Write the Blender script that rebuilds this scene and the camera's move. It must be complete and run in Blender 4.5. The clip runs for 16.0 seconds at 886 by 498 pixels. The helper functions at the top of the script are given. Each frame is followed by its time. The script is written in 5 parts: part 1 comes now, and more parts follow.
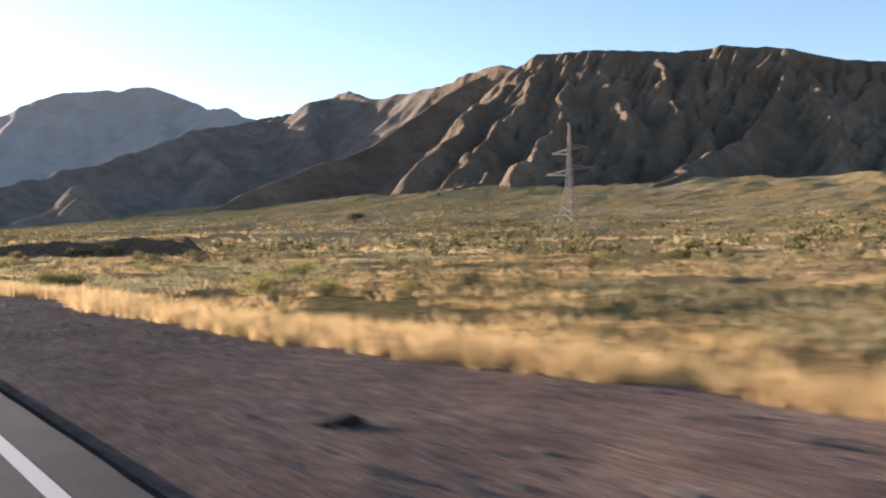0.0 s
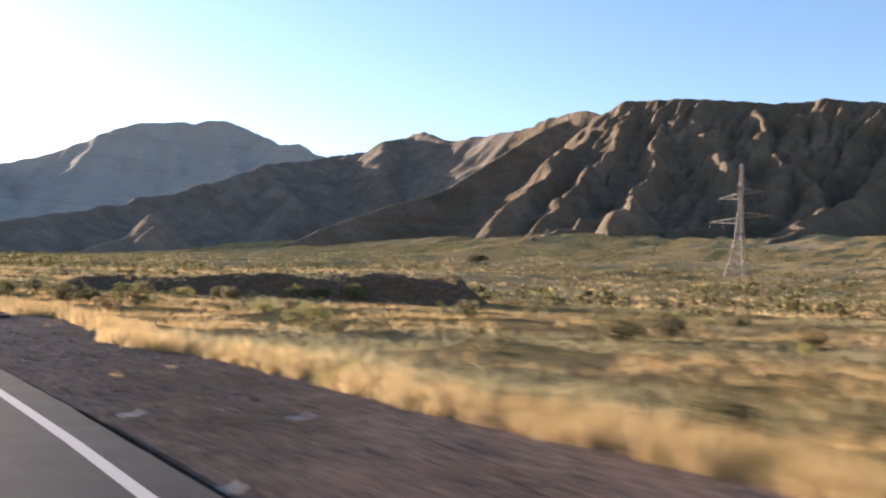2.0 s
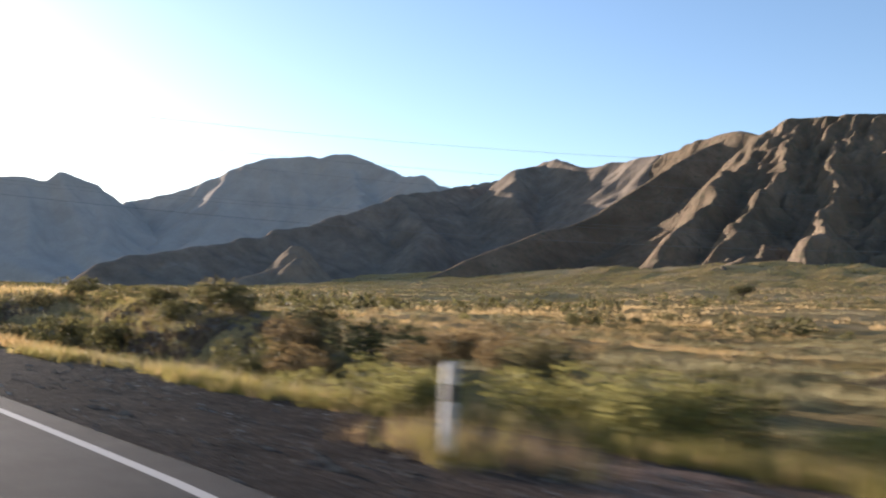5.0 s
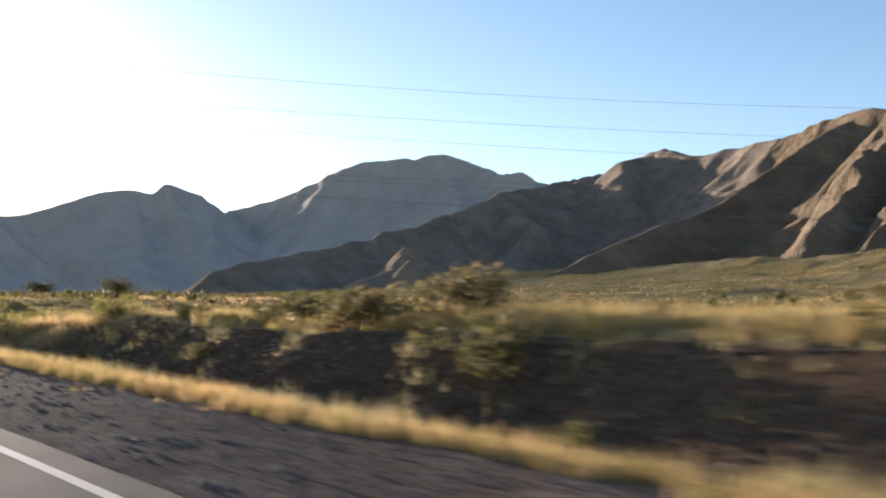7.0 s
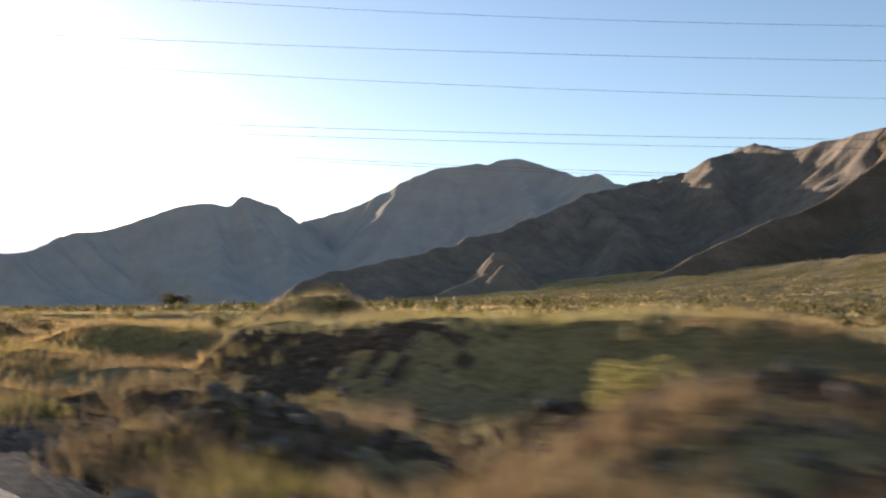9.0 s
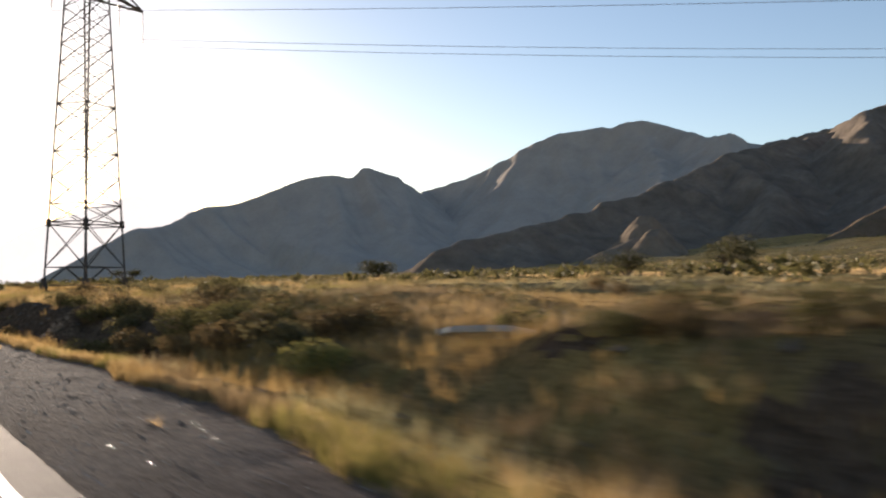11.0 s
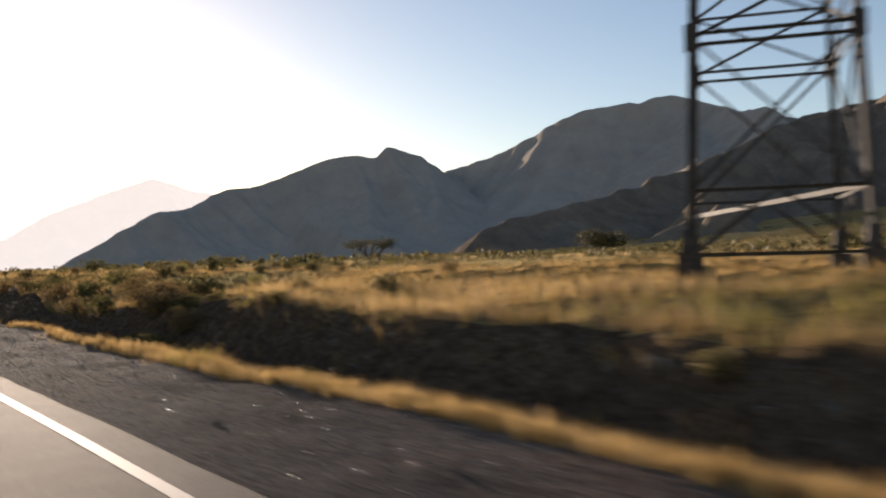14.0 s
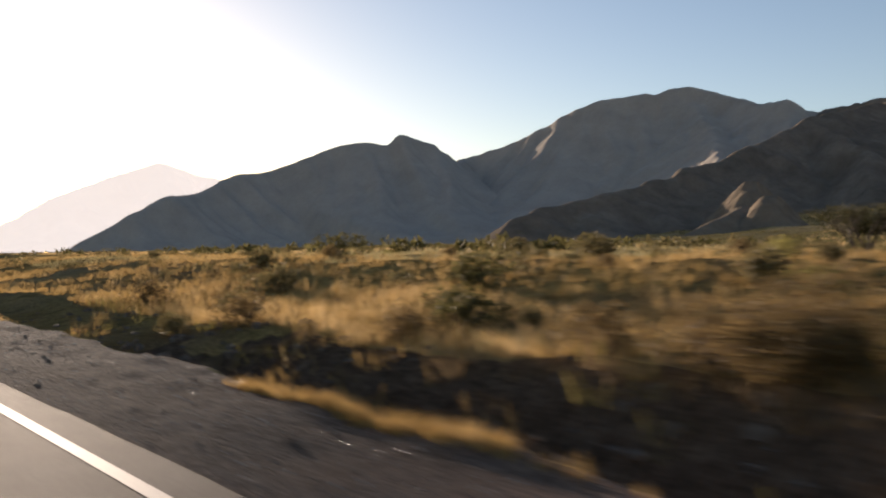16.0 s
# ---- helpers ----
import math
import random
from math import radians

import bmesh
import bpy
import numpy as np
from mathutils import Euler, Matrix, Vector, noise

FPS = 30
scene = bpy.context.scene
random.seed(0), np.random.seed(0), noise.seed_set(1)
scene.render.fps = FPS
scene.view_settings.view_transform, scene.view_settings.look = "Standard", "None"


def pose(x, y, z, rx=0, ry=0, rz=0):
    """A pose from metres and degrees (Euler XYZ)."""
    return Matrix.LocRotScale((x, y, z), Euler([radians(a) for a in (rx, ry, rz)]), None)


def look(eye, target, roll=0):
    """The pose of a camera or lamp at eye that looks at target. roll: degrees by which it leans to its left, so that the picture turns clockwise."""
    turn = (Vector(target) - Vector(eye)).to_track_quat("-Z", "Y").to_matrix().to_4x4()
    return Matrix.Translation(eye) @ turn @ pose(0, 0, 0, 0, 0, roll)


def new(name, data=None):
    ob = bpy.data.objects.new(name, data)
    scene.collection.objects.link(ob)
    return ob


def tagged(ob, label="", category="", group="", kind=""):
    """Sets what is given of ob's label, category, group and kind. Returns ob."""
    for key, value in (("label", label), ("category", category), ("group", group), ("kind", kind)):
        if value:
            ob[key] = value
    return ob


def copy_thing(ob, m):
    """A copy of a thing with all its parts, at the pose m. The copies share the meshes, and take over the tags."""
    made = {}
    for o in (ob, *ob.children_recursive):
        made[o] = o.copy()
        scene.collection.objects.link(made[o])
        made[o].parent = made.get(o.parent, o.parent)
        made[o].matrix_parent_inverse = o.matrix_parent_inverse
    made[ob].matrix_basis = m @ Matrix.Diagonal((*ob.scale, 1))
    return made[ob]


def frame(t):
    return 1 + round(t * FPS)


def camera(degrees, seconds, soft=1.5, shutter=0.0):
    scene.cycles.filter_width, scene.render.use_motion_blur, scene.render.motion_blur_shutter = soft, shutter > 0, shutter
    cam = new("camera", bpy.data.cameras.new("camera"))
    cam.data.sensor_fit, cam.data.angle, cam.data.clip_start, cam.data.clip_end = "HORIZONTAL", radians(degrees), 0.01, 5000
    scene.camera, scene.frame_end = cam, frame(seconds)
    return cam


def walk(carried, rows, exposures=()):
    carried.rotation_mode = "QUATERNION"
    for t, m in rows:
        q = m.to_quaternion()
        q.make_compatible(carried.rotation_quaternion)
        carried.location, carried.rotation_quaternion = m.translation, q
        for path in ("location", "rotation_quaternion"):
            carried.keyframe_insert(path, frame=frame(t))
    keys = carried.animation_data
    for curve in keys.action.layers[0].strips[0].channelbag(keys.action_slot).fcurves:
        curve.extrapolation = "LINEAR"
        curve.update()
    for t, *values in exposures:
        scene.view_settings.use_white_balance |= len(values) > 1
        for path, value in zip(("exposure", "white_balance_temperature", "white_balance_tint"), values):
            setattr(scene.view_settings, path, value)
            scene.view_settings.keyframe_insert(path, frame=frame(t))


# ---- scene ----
import collections
# Camera: a car window, 1.5 m over the road, about 70 km/h. Rows: seconds, eye, yaw, pitch, roll.
cam = camera(54.2, 16.0, soft=2.0, shutter=0.38)
PATH = [
    (0, (0.00, 0.00, 1.5), 16.06, -0.58, -0.42),
    (0.5, (-8.57, 6.29, 1.5), 16.11, -0.39, 0.68),
    (1, (-17.13, 12.46, 1.5), 17.41, 0.59, 2.04),
    (1.5, (-25.71, 18.49, 1.5), 18.44, 1.12, 2.24),
    (2, (-34.29, 24.37, 1.5), 19.77, 2.31, 2.60),
    (2.5, (-42.92, 30.07, 1.5), 21.41, 2.37, 4.25),
    (3, (-51.61, 35.53, 1.5), 21.57, 3.25, 2.02),
    (3.5, (-60.38, 40.72, 1.5), 22.21, 3.82, 1.45),
    (4, (-69.25, 45.61, 1.5), 23.90, 4.40, 1.70),
    (4.5, (-78.24, 50.16, 1.5), 25.26, 4.26, 2.24),
    (5, (-87.38, 54.36, 1.5), 27.28, 4.05, 2.60),
    (6.25, (-110.81, 63.38, 1.5), 30.99, 3.86, 1.81),
    (7.5, (-134.79, 70.50, 1.5), 35.10, 3.77, 0.73),
    (8, (-144.49, 72.89, 1.5), 36.61, 3.79, 0.54),
    (8.5, (-154.21, 75.08, 1.5), 36.48, 4.36, 0.18),
    (9.75, (-178.55, 80.07, 1.5), 40.83, 3.29, -0.20),
    (11, (-202.86, 84.66, 1.5), 45.19, 2.23, -0.59),
    (11.5, (-212.59, 86.31, 1.5), 46.47, 2.85, -0.88),
    (12, (-222.33, 87.75, 1.5), 46.87, 1.48, -0.89),
    (12.5, (-232.07, 89.04, 1.5), 46.35, 1.81, -1.18),
    (13, (-241.82, 90.26, 1.5), 46.11, 1.51, -1.08),
    (13.5, (-251.56, 91.44, 1.5), 46.04, 1.32, -1.08),
    (14, (-261.30, 92.61, 1.5), 46.10, 1.01, -1.20),
    (14.5, (-271.03, 93.75, 1.5), 45.40, 1.00, -0.87),
    (15, (-280.76, 94.82, 1.5), 45.94, 0.95, -0.95),
    (15.5, (-290.48, 95.81, 1.5), 46.47, 0.53, -0.67),
    (16, (-300.21, 96.69, 1.5), 46.28, 0.35, -0.19),
]


def aim(eye, yaw, pitch, roll):
    a, p = radians(yaw), radians(pitch)
    way = Vector((-math.sin(a) * math.cos(p), math.cos(a) * math.cos(p), math.sin(p)))
    return look(eye, Vector(eye) + way, roll)


walk(cam, [(t, aim(e, a, p, r)) for t, e, a, p, r in PATH], [(0.0, 2.40, 5900, 23), (2.5, 2.37, 5850, 21), (5.0, 2.22, 5900, 19), (8.0, 2.06, 6150, 18), (11.0, 1.69, 6500, 19), (16.0, 1.40, 6750, 21)])

# World: low morning sun ahead of the road, clear sky.
SUN_BEARING, SUN_HEIGHT = 73.0, 7.0
world = bpy.data.worlds.new("sky")
scene.world = world
world.use_nodes = True
wn = world.node_tree.nodes
sky = wn.new("ShaderNodeTexSky")
sky.sky_type = "NISHITA"
sky.sun_disc = False
sky.sun_elevation = radians(SUN_HEIGHT)
sky.sun_rotation = radians(-SUN_BEARING)
sky.air_density, sky.dust_density, sky.ozone_density, sky.altitude = 1.0, 0.8, 1.5, 800
wn["Background"].inputs["Strength"].default_value = 0.068
world.node_tree.links.new(sky.outputs[0], wn["Background"].inputs["Color"])

sun = new("sun", bpy.data.lights.new("sun", "SUN"))
sun.data.energy, sun.data.angle, sun.data.color = 5.0, radians(0.6), (1.0, 0.85, 0.65)
sb, se = radians(SUN_BEARING), radians(SUN_HEIGHT)
sun_way = Vector((-math.sin(sb) * math.cos(se), math.cos(sb) * math.cos(se), math.sin(se)))
sun.matrix_world = look((0, 0, 200), Vector((0, 0, 200)) - sun_way)

# ---- numeric helpers ----
def hashed(ix, iy, seed):
    h = (ix.astype(np.int64) * 374761393 + iy.astype(np.int64) * 668265263 + seed * 1442695041) & 0x7FFFFFFF
    h = ((h ^ (h >> 13)) * 1274126177) & 0x7FFFFFFF
    return ((h ^ (h >> 16)) & 0xFFFF) / 65535.0


def vnoise(x, y, seed=0):
    """Smooth noise, 0 to 1."""
    x, y = np.asarray(x, float), np.asarray(y, float)
    ix, iy = np.floor(x), np.floor(y)
    fx, fy = x - ix, y - iy
    fx, fy = fx * fx * fx * (fx * (fx * 6 - 15) + 10), fy * fy * fy * (fy * (fy * 6 - 15) + 10)
    a, b = hashed(ix, iy, seed), hashed(ix + 1, iy, seed)
    c, d = hashed(ix, iy + 1, seed), hashed(ix + 1, iy + 1, seed)
    return (a * (1 - fx) + b * fx) * (1 - fy) + (c * (1 - fx) + d * fx) * fy


def fbm(x, y, octaves=4, seed=0):
    total, amp, norm = 0.0, 1.0, 0.0
    for k in range(octaves):
        total = total + amp * vnoise(x * 2**k + 17.3 * k, y * 2**k - 9.1 * k, seed + k)
        norm += amp
        amp *= 0.5
    return total / norm


def sstep(a, b, x):
    t = np.clip((x - a) / (b - a), 0, 1)
    return t * t * (3 - 2 * t)


# ---- the road's line ----
HEAD = [53.43, 53.94, 54.49, 55.09, 55.82, 56.87, 58.19, 59.73, 61.51, 63.55, 65.77, 67.84, 69.8, 71.64, 73.37, 74.98, 76.42, 77.46, 78.17, 78.65, 78.96, 79.28, 79.66, 80.63, 81.9, 82.61, 82.96, 83.1, 83.14, 83.43, 83.88, 84.45, 85.08, 85.25, 85.25]
RS = np.arange(-900.0, 1500.5, 0.5)
RH = np.radians(np.interp(RS, np.arange(35) * 10.0, HEAD))
_k = int(np.argmin(abs(RS)))
RM = (np.r_[RH[0], RH[:-1]] + RH) / 2
RX = np.cumsum(-np.sin(RM) * 0.5)
RY = np.cumsum(np.cos(RM) * 0.5)
RX, RY = RX - RX[_k], RY - RY[_k]


def at_road(s, d):
    """World x, y of a place s metres along the road and d metres to its right."""
    h = np.interp(s, RS, RH)
    return np.interp(s, RS, RX) + np.cos(h) * d, np.interp(s, RS, RY) + np.sin(h) * d


def to_road(x, y):
    """s and d of a world place."""
    x, y = np.atleast_1d(x).astype(float), np.atleast_1d(y).astype(float)
    px, py, ph, ps = RX[::10], RY[::10], RH[::10], RS[::10]
    near = np.argmin((x[:, None] - px) ** 2 + (y[:, None] - py) ** 2, 1)
    rx, ry, h = x - px[near], y - py[near], ph[near]
    return ps[near] - rx * np.sin(h) + ry * np.cos(h), rx * np.cos(h) + ry * np.sin(h)


def line_d(s):
    """Right edge line of the road."""
    return np.interp(s, [0, 27, 40, 50, 70, 80, 92, 110, 135, 160, 170, 200, 230, 240, 250, 260, 270, 280, 290, 320, 335],
                     [1.25, 1.45, 1.75, 2.0, 2.22, 2.4, 2.7, 3.02, 2.8, 2.4, 2.03, 1.5, 1.05, 1.2, 1.48, 1.7, 1.88, 2.0, 2.07, 2.05, 1.92])


def edge_d(s):
    return line_d(s) + np.interp(s, [0, 30, 60, 335], [0.47, 0.47, 0.44, 0.42])


def grass_d(s):
    """Where the gravel shoulder ends and the dry grass begins."""
    return np.interp(s, [-40, 0, 5, 9, 13, 20, 24, 26, 28, 35, 43, 46, 49, 56, 61, 67, 71, 74.8, 77, 79, 81, 84, 88, 91, 93.5, 97, 102, 107, 110, 113, 117, 122, 130, 150, 165, 172, 174.5, 177, 180, 200, 225, 233, 238, 243, 252, 258, 268, 280, 300, 309, 314, 318, 325, 331, 345, 380],
                     [5.2, 7.2, 7.6, 6.6, 6.2, 5.7, 6.1, 6.0, 5.5, 5.2, 5.5, 6.5, 6.2, 6.2, 5.7, 6.9, 6.5, 6.5, 6.9, 6.8, 6.4, 6.9, 7.1, 6.8, 6.5, 6.3, 6.5, 8.2, 7.8, 7.2, 7.0, 6.8, 6.4, 6.3, 6.1, 6.2, 5.2, 3.8, 3.3, 3.2, 3.1, 4.0, 4.3, 4.4, 4.3, 4.7, 5.1, 5.2, 5.2, 5.5, 4.7, 4.3, 4.6, 4.8, 5.0, 5.4]) + 0.4 * (vnoise(s / 3.0, s * 0, 3) - 0.5)


BUMPS = [  # s, d, half length along, half length across, height, bare soil: mounds and berms
    (197, 13.2, 12, 4.5, 1.1, False), (213, 16, 11, 7, 0.8, False), (228.5, 9.8, 6.0, 3.2, 0.7, True),
    (187, 7.6, 4, 1.8, 0.6, True), (192, 5.6, 2.6, 1.3, 0.55, True), (198, 6.5, 3.0, 1.2, 0.5, True), (186, 4.6, 2.5, 0.8, 0.25, True),
    (126.5, 11.6, 5.5, 2.3, 1.0, True), (150, 16, 12, 5, 0.4, False),
    (318.2, 6.9, 1.1, 1.0, 0.95, True), (316.2, 7.0, 0.9, 1.2, 0.85, True), (256.6, 7.5, 1.2, 0.9, 0.75, True), (327.4, 6.3, 0.9, 0.8, 0.7, True),
]


def bank_d(s):
    """Top edge of the far bank of the ditch."""
    return np.interp(s, [60, 125, 145, 178, 188, 238, 250, 300, 318, 340, 400], [13, 12, 11.5, 12, 9, 8, 9.4, 9.0, 7.9, 7.6, 10]) + 1.3 * (fbm(s / 14.0, s * 0 + 4, 2, 9) - 0.5) + 1.1 * (fbm(s / 3.2, s * 0 + 2, 3, 10) - 0.5)


def heap_off(s, d, x, y):
    """Distance from the line of the long spoil heap, and how far along it."""
    t = np.clip(((s - 109) * -18 + (d - 27) * 14) / 520.0, 0, 1)
    return np.hypot(s - 109 + 18 * t, d - 27 - 14 * t) + 3.4 * (fbm(x / 5.0, y / 5.0, 3, 15) - 0.5), t


def dug(s, d, x, y):
    """Where the soil is dug or heaped and lies bare."""
    wander = 14.0 * (fbm(x / 3.0, y / 3.0, 3, 18) - 0.5)
    cut = (d + 0.1 * wander > grass_d(s) + 0.9) & (d < bank_d(s) + 0.15) & (((s + 0.4 * wander > 139) & (s + 0.4 * wander < 174.5)) | ((s + 0.4 * wander > 246) & (s + 0.4 * wander < 337)))
    heap = heap_off(s, d, x, y)[0] + 1.8 * (vnoise(x / 0.8, y / 0.8, 20) - 0.5) < 5.1
    for bs, bd, ls, ld, hh in [b[:5] for b in BUMPS if b[5]]:
        heap = heap | (((s - bs) / ls) ** 2 + ((d - bd) / ld) ** 2 + 3.2 * (fbm(x / 1.7, y / 1.7, 4, 17) - 0.5) < 0.55)
    rubble = (s > 175) & (s < 203) & (d > grass_d(s) - 0.6) & (d < 10) & (fbm(x / 1.8, y / 1.8, 3, 19) > 0.46)
    return cut | heap | rubble


def ground_z(s, d, x=None, y=None):
    s, d = np.asarray(s, float), np.asarray(d, float)
    if x is None:
        x, y = at_road(s, d)
    # alluvial fan rising to the mountains
    th = np.degrees(np.arctan2(-(x + 120), np.maximum(y - 60, 1.0)))
    dd = np.clip(d - 22, 0, np.interp(th, [10, 30], [560, 900]))
    fan = np.interp(th, [8, 30, 48], [0.010, 0.013, 0.013]) * dd + np.interp(th, [6, 20, 30, 48], [1.16e-4, 6.4e-5, 4.2e-5, 0.6e-5]) * dd**2
    fan = fan * np.where(d > 0, 1, 0) + 0.5 * sstep(40, 160, d) * (fbm(x / 60, y / 60, 3, 5) - 0.5) * 3.0
    fan = fan + sstep(250, 600, d) * (fbm(x / 28, y / 28, 3, 6) - 0.5) * 5.0
    fan = fan + sstep(90, 260, d) * (2.6 * (fbm(x / 15, y / 15, 3, 7) - 0.5) + sstep(330, 520, d) * 4.0 * (fbm(x / 22, y / 22, 3, 8) - 0.5))
    g = grass_d(s)
    wob = 1.3 * (fbm(s / 14.0, s * 0 + 4, 2, 9) - 0.5)
    depth = np.interp(s, [-60, 60, 105, 130, 142, 172, 179, 236, 249, 311, 314.5, 319.5, 322, 331, 338, 370, 420], [0.25, 0.25, 0.3, 0.35, 0.75, 0.75, 0.2, 0.3, 1.1, 1.25, 0.9, 0.9, 1.25, 1.25, 0.45, 0.3, 0.3])
    bank = bank_d(s)
    top = np.interp(s, [-60, 60, 100, 128, 145, 172, 180, 236, 250, 262, 297, 299.8, 302.5, 306, 312, 316.7, 318.6, 320.5, 322.2, 325, 327, 330, 345, 400], [-0.25, -0.25, -0.2, 0.3, 0.95, 0.9, 0.3, 0.3, 0.45, 0.68, 0.58, 0.68, 0.88, 0.62, 0.18, 0.02, 0.30, 0.42, 0.38, 0.16, 0.22, 0.03, 0.0, 0.2])
    lip = g + np.interp(s, [230, 245, 310, 320], [1.0, 0.45, 0.3, 0.0]) + 0.7 * (fbm(s / 1.8, s * 0 + 7, 3, 37) - 0.5)
    down = -depth * sstep(0, 1, (d - lip) / np.maximum(np.interp(s, [230, 242], [0.45, 0.26]) * (bank - lip), 0.5))
    up = (top + depth) * sstep(0, 1, (d - (bank - 2.3 + 0.5 * wob)) / 2.3)
    drop = np.interp(s, [25, 45], [0.045, 0.020])
    z = -0.045 - drop + drop * sstep(0.12, 0.6, d - edge_d(s)) + 0.01 * sstep(0.6, 3, d - edge_d(s)) + np.where(d > lip, down + up, 0.0)
    z = z + np.interp(s, [232, 255], [0, 1]) * (1.28 - top) * sstep(9.0, 19.0, d)
    for bs, bd, ls, ld, hh, bare in BUMPS:
        q = ((s - bs) / ls) ** 2 + ((d - bd) / ld) ** 2
        z = z + hh * sstep(1.0, 0.25, q + 0.5 * (vnoise(x / 3.0, y / 3.0, 11) - 0.5))
    # a long flat-topped spoil heap, askew to the road
    off, t = heap_off(s, d, x, y)
    z = z + (1.0 + 1.1 * t) * (0.62 + 0.76 * fbm(x / 5.0, y / 5.0, 3, 16)) * sstep(5.2, 2.2, off)
    rough = sstep(0.3, 2.5, d - g) * ((0.45 + 0.30 * sstep(176, 186, s) * sstep(240, 232, s) * sstep(40, 25, d)) * (fbm(x / 4.5, y / 4.5, 4, 21) - 0.5) + 0.10 * (vnoise(x / 0.9, y / 0.9, 25) - 0.5))
    rough = rough + (np.interp(s, [285, 305], [0.05, 0.09]) * (vnoise(x / 0.7, y / 0.7, 31) - 0.5) + np.interp(s, [140, 160, 285, 300], [0.017, 0.036, 0.036, 0.05]) * (vnoise(x / 0.34, y / 0.34, 33) - 0.5)) * sstep(0.1, 1.0, d - edge_d(s))
    rough = rough + 0.45 * sstep(175, 181, s) * sstep(202, 194, s) * sstep(0.5, 1.4, d - edge_d(s)) * sstep(9, 6, d) * (fbm(x / 1.6, y / 1.6, 3, 35) - 0.45)
    z = z + rough + fan
    return np.where(d < edge_d(s) - 0.15, -0.08, z)


# ---- mesh helpers ----
def grid_mesh(name, xs, ys, zs, keep=None, smooth=True):
    """A sheet from 2D arrays of places; keep: which faces stay."""
    n, m = zs.shape
    idx = np.arange(n * m).reshape(n, m)
    quads = np.stack([idx[:-1, :-1], idx[1:, :-1], idx[1:, 1:], idx[:-1, 1:]], -1)
    quads = quads[keep] if keep is not None else quads.reshape(-1, 4)
    co = np.stack([xs, ys, zs], -1).reshape(-1, 3)
    used, inv = np.unique(quads, return_inverse=True)
    return raw_mesh(name, co[used], inv.reshape(-1, 4), smooth)


def raw_mesh(name, co, faces, smooth=True):
    """A mesh from arrays; all faces have the same number of corners."""
    co, faces = np.asarray(co, np.float32), np.asarray(faces, np.int32)
    me = bpy.data.meshes.new(name)
    k = faces.shape[1]
    me.vertices.add(len(co))
    me.vertices.foreach_set("co", co.ravel())
    me.loops.add(faces.size)
    me.loops.foreach_set("vertex_index", faces.ravel())
    me.polygons.add(len(faces))
    me.polygons.foreach_set("loop_start", np.arange(len(faces), dtype=np.int32) * k)
    me.polygons.foreach_set("use_smooth", np.full(len(faces), smooth))
    me.update(calc_edges=True)
    return me


def thing(name, me, mat, label="", category="", kind="", group=""):
    ob = new(name, me)
    if mat:
        me.materials.append(mat)
    return tagged(ob, label, category, group, kind)


def part(name, me, mat, parent, label=""):
    ob = new(name, me)
    if mat and not me.materials:
        me.materials.append(mat)
    ob.parent = parent
    if label:
        ob["label"] = label
    return ob


# ---- materials ----
class Nodes:
    """A material's node tree, with a few shorthands."""

    def __init__(self, name, rough=0.9, spec=0.2):
        self.mat = bpy.data.materials.new(name)
        self.mat.use_nodes = True
        self.t = self.mat.node_tree
        self.b = self.t.nodes["Principled BSDF"]
        self.b.inputs["Roughness"].default_value = rough
        self.b.inputs["Specular IOR Level"].default_value = spec
        self.b.inputs["Diffuse Roughness"].default_value = 1.0 if rough > 0.8 else 0.0
        geo = self.t.nodes.new("ShaderNodeNewGeometry")
        self.pos = geo.outputs["Position"]
        self.island = geo.outputs["Random Per Island"]
        self.normal = geo.outputs["Normal"]

    def link(self, a, b):
        self.t.links.new(a, b)

    def noise(self, scale, detail=4.0, rough=0.55, stretch=None):
        n = self.t.nodes.new("ShaderNodeTexNoise")
        n.inputs["Scale"].default_value, n.inputs["Detail"].default_value, n.inputs["Roughness"].default_value = scale, detail, rough
        src = self.pos
        if stretch:
            mp = self.t.nodes.new("ShaderNodeMapping")
            mp.inputs["Scale"].default_value = stretch
            self.link(src, mp.inputs[0])
            src = mp.outputs[0]
        self.link(src, n.inputs["Vector"])
        return n.outputs["Fac"]

    def ramp(self, fac, stops):
        r = self.t.nodes.new("ShaderNodeValToRGB")
        els = r.color_ramp.elements
        while len(els) < len(stops):
            els.new(0.5)
        for e, (p, c) in zip(els, stops):
            e.position, e.color = p, (*c, 1)
        self.link(fac, r.inputs[0])
        return r.outputs[0]

    def mix(self, fac, a, b, mode="MIX"):
        m = self.t.nodes.new("ShaderNodeMix")
        m.data_type, m.blend_type = "RGBA", mode
        for v, i in ((fac, 0), (a, 6), (b, 7)):
            if isinstance(v, (int, float)):
                m.inputs[i].default_value = v
            elif isinstance(v, tuple):
                m.inputs[i].default_value = (*v, 1)
            else:
                self.link(v, m.inputs[i])
        return m.outputs[2]

    def color(self, c):
        self.link(c, self.b.inputs["Base Color"])
        return self

    def bump(self, height, strength=0.5, distance=0.1):
        bp = self.t.nodes.new("ShaderNodeBump")
        bp.inputs["Strength"].default_value, bp.inputs["Distance"].default_value = strength, distance
        self.link(height, bp.inputs["Height"])
        self.link(bp.outputs[0], self.b.inputs["Normal"])
        return self


def step_ramp(lo, hi):
    return [(lo, (0, 0, 0)), (hi, (1, 1, 1))]


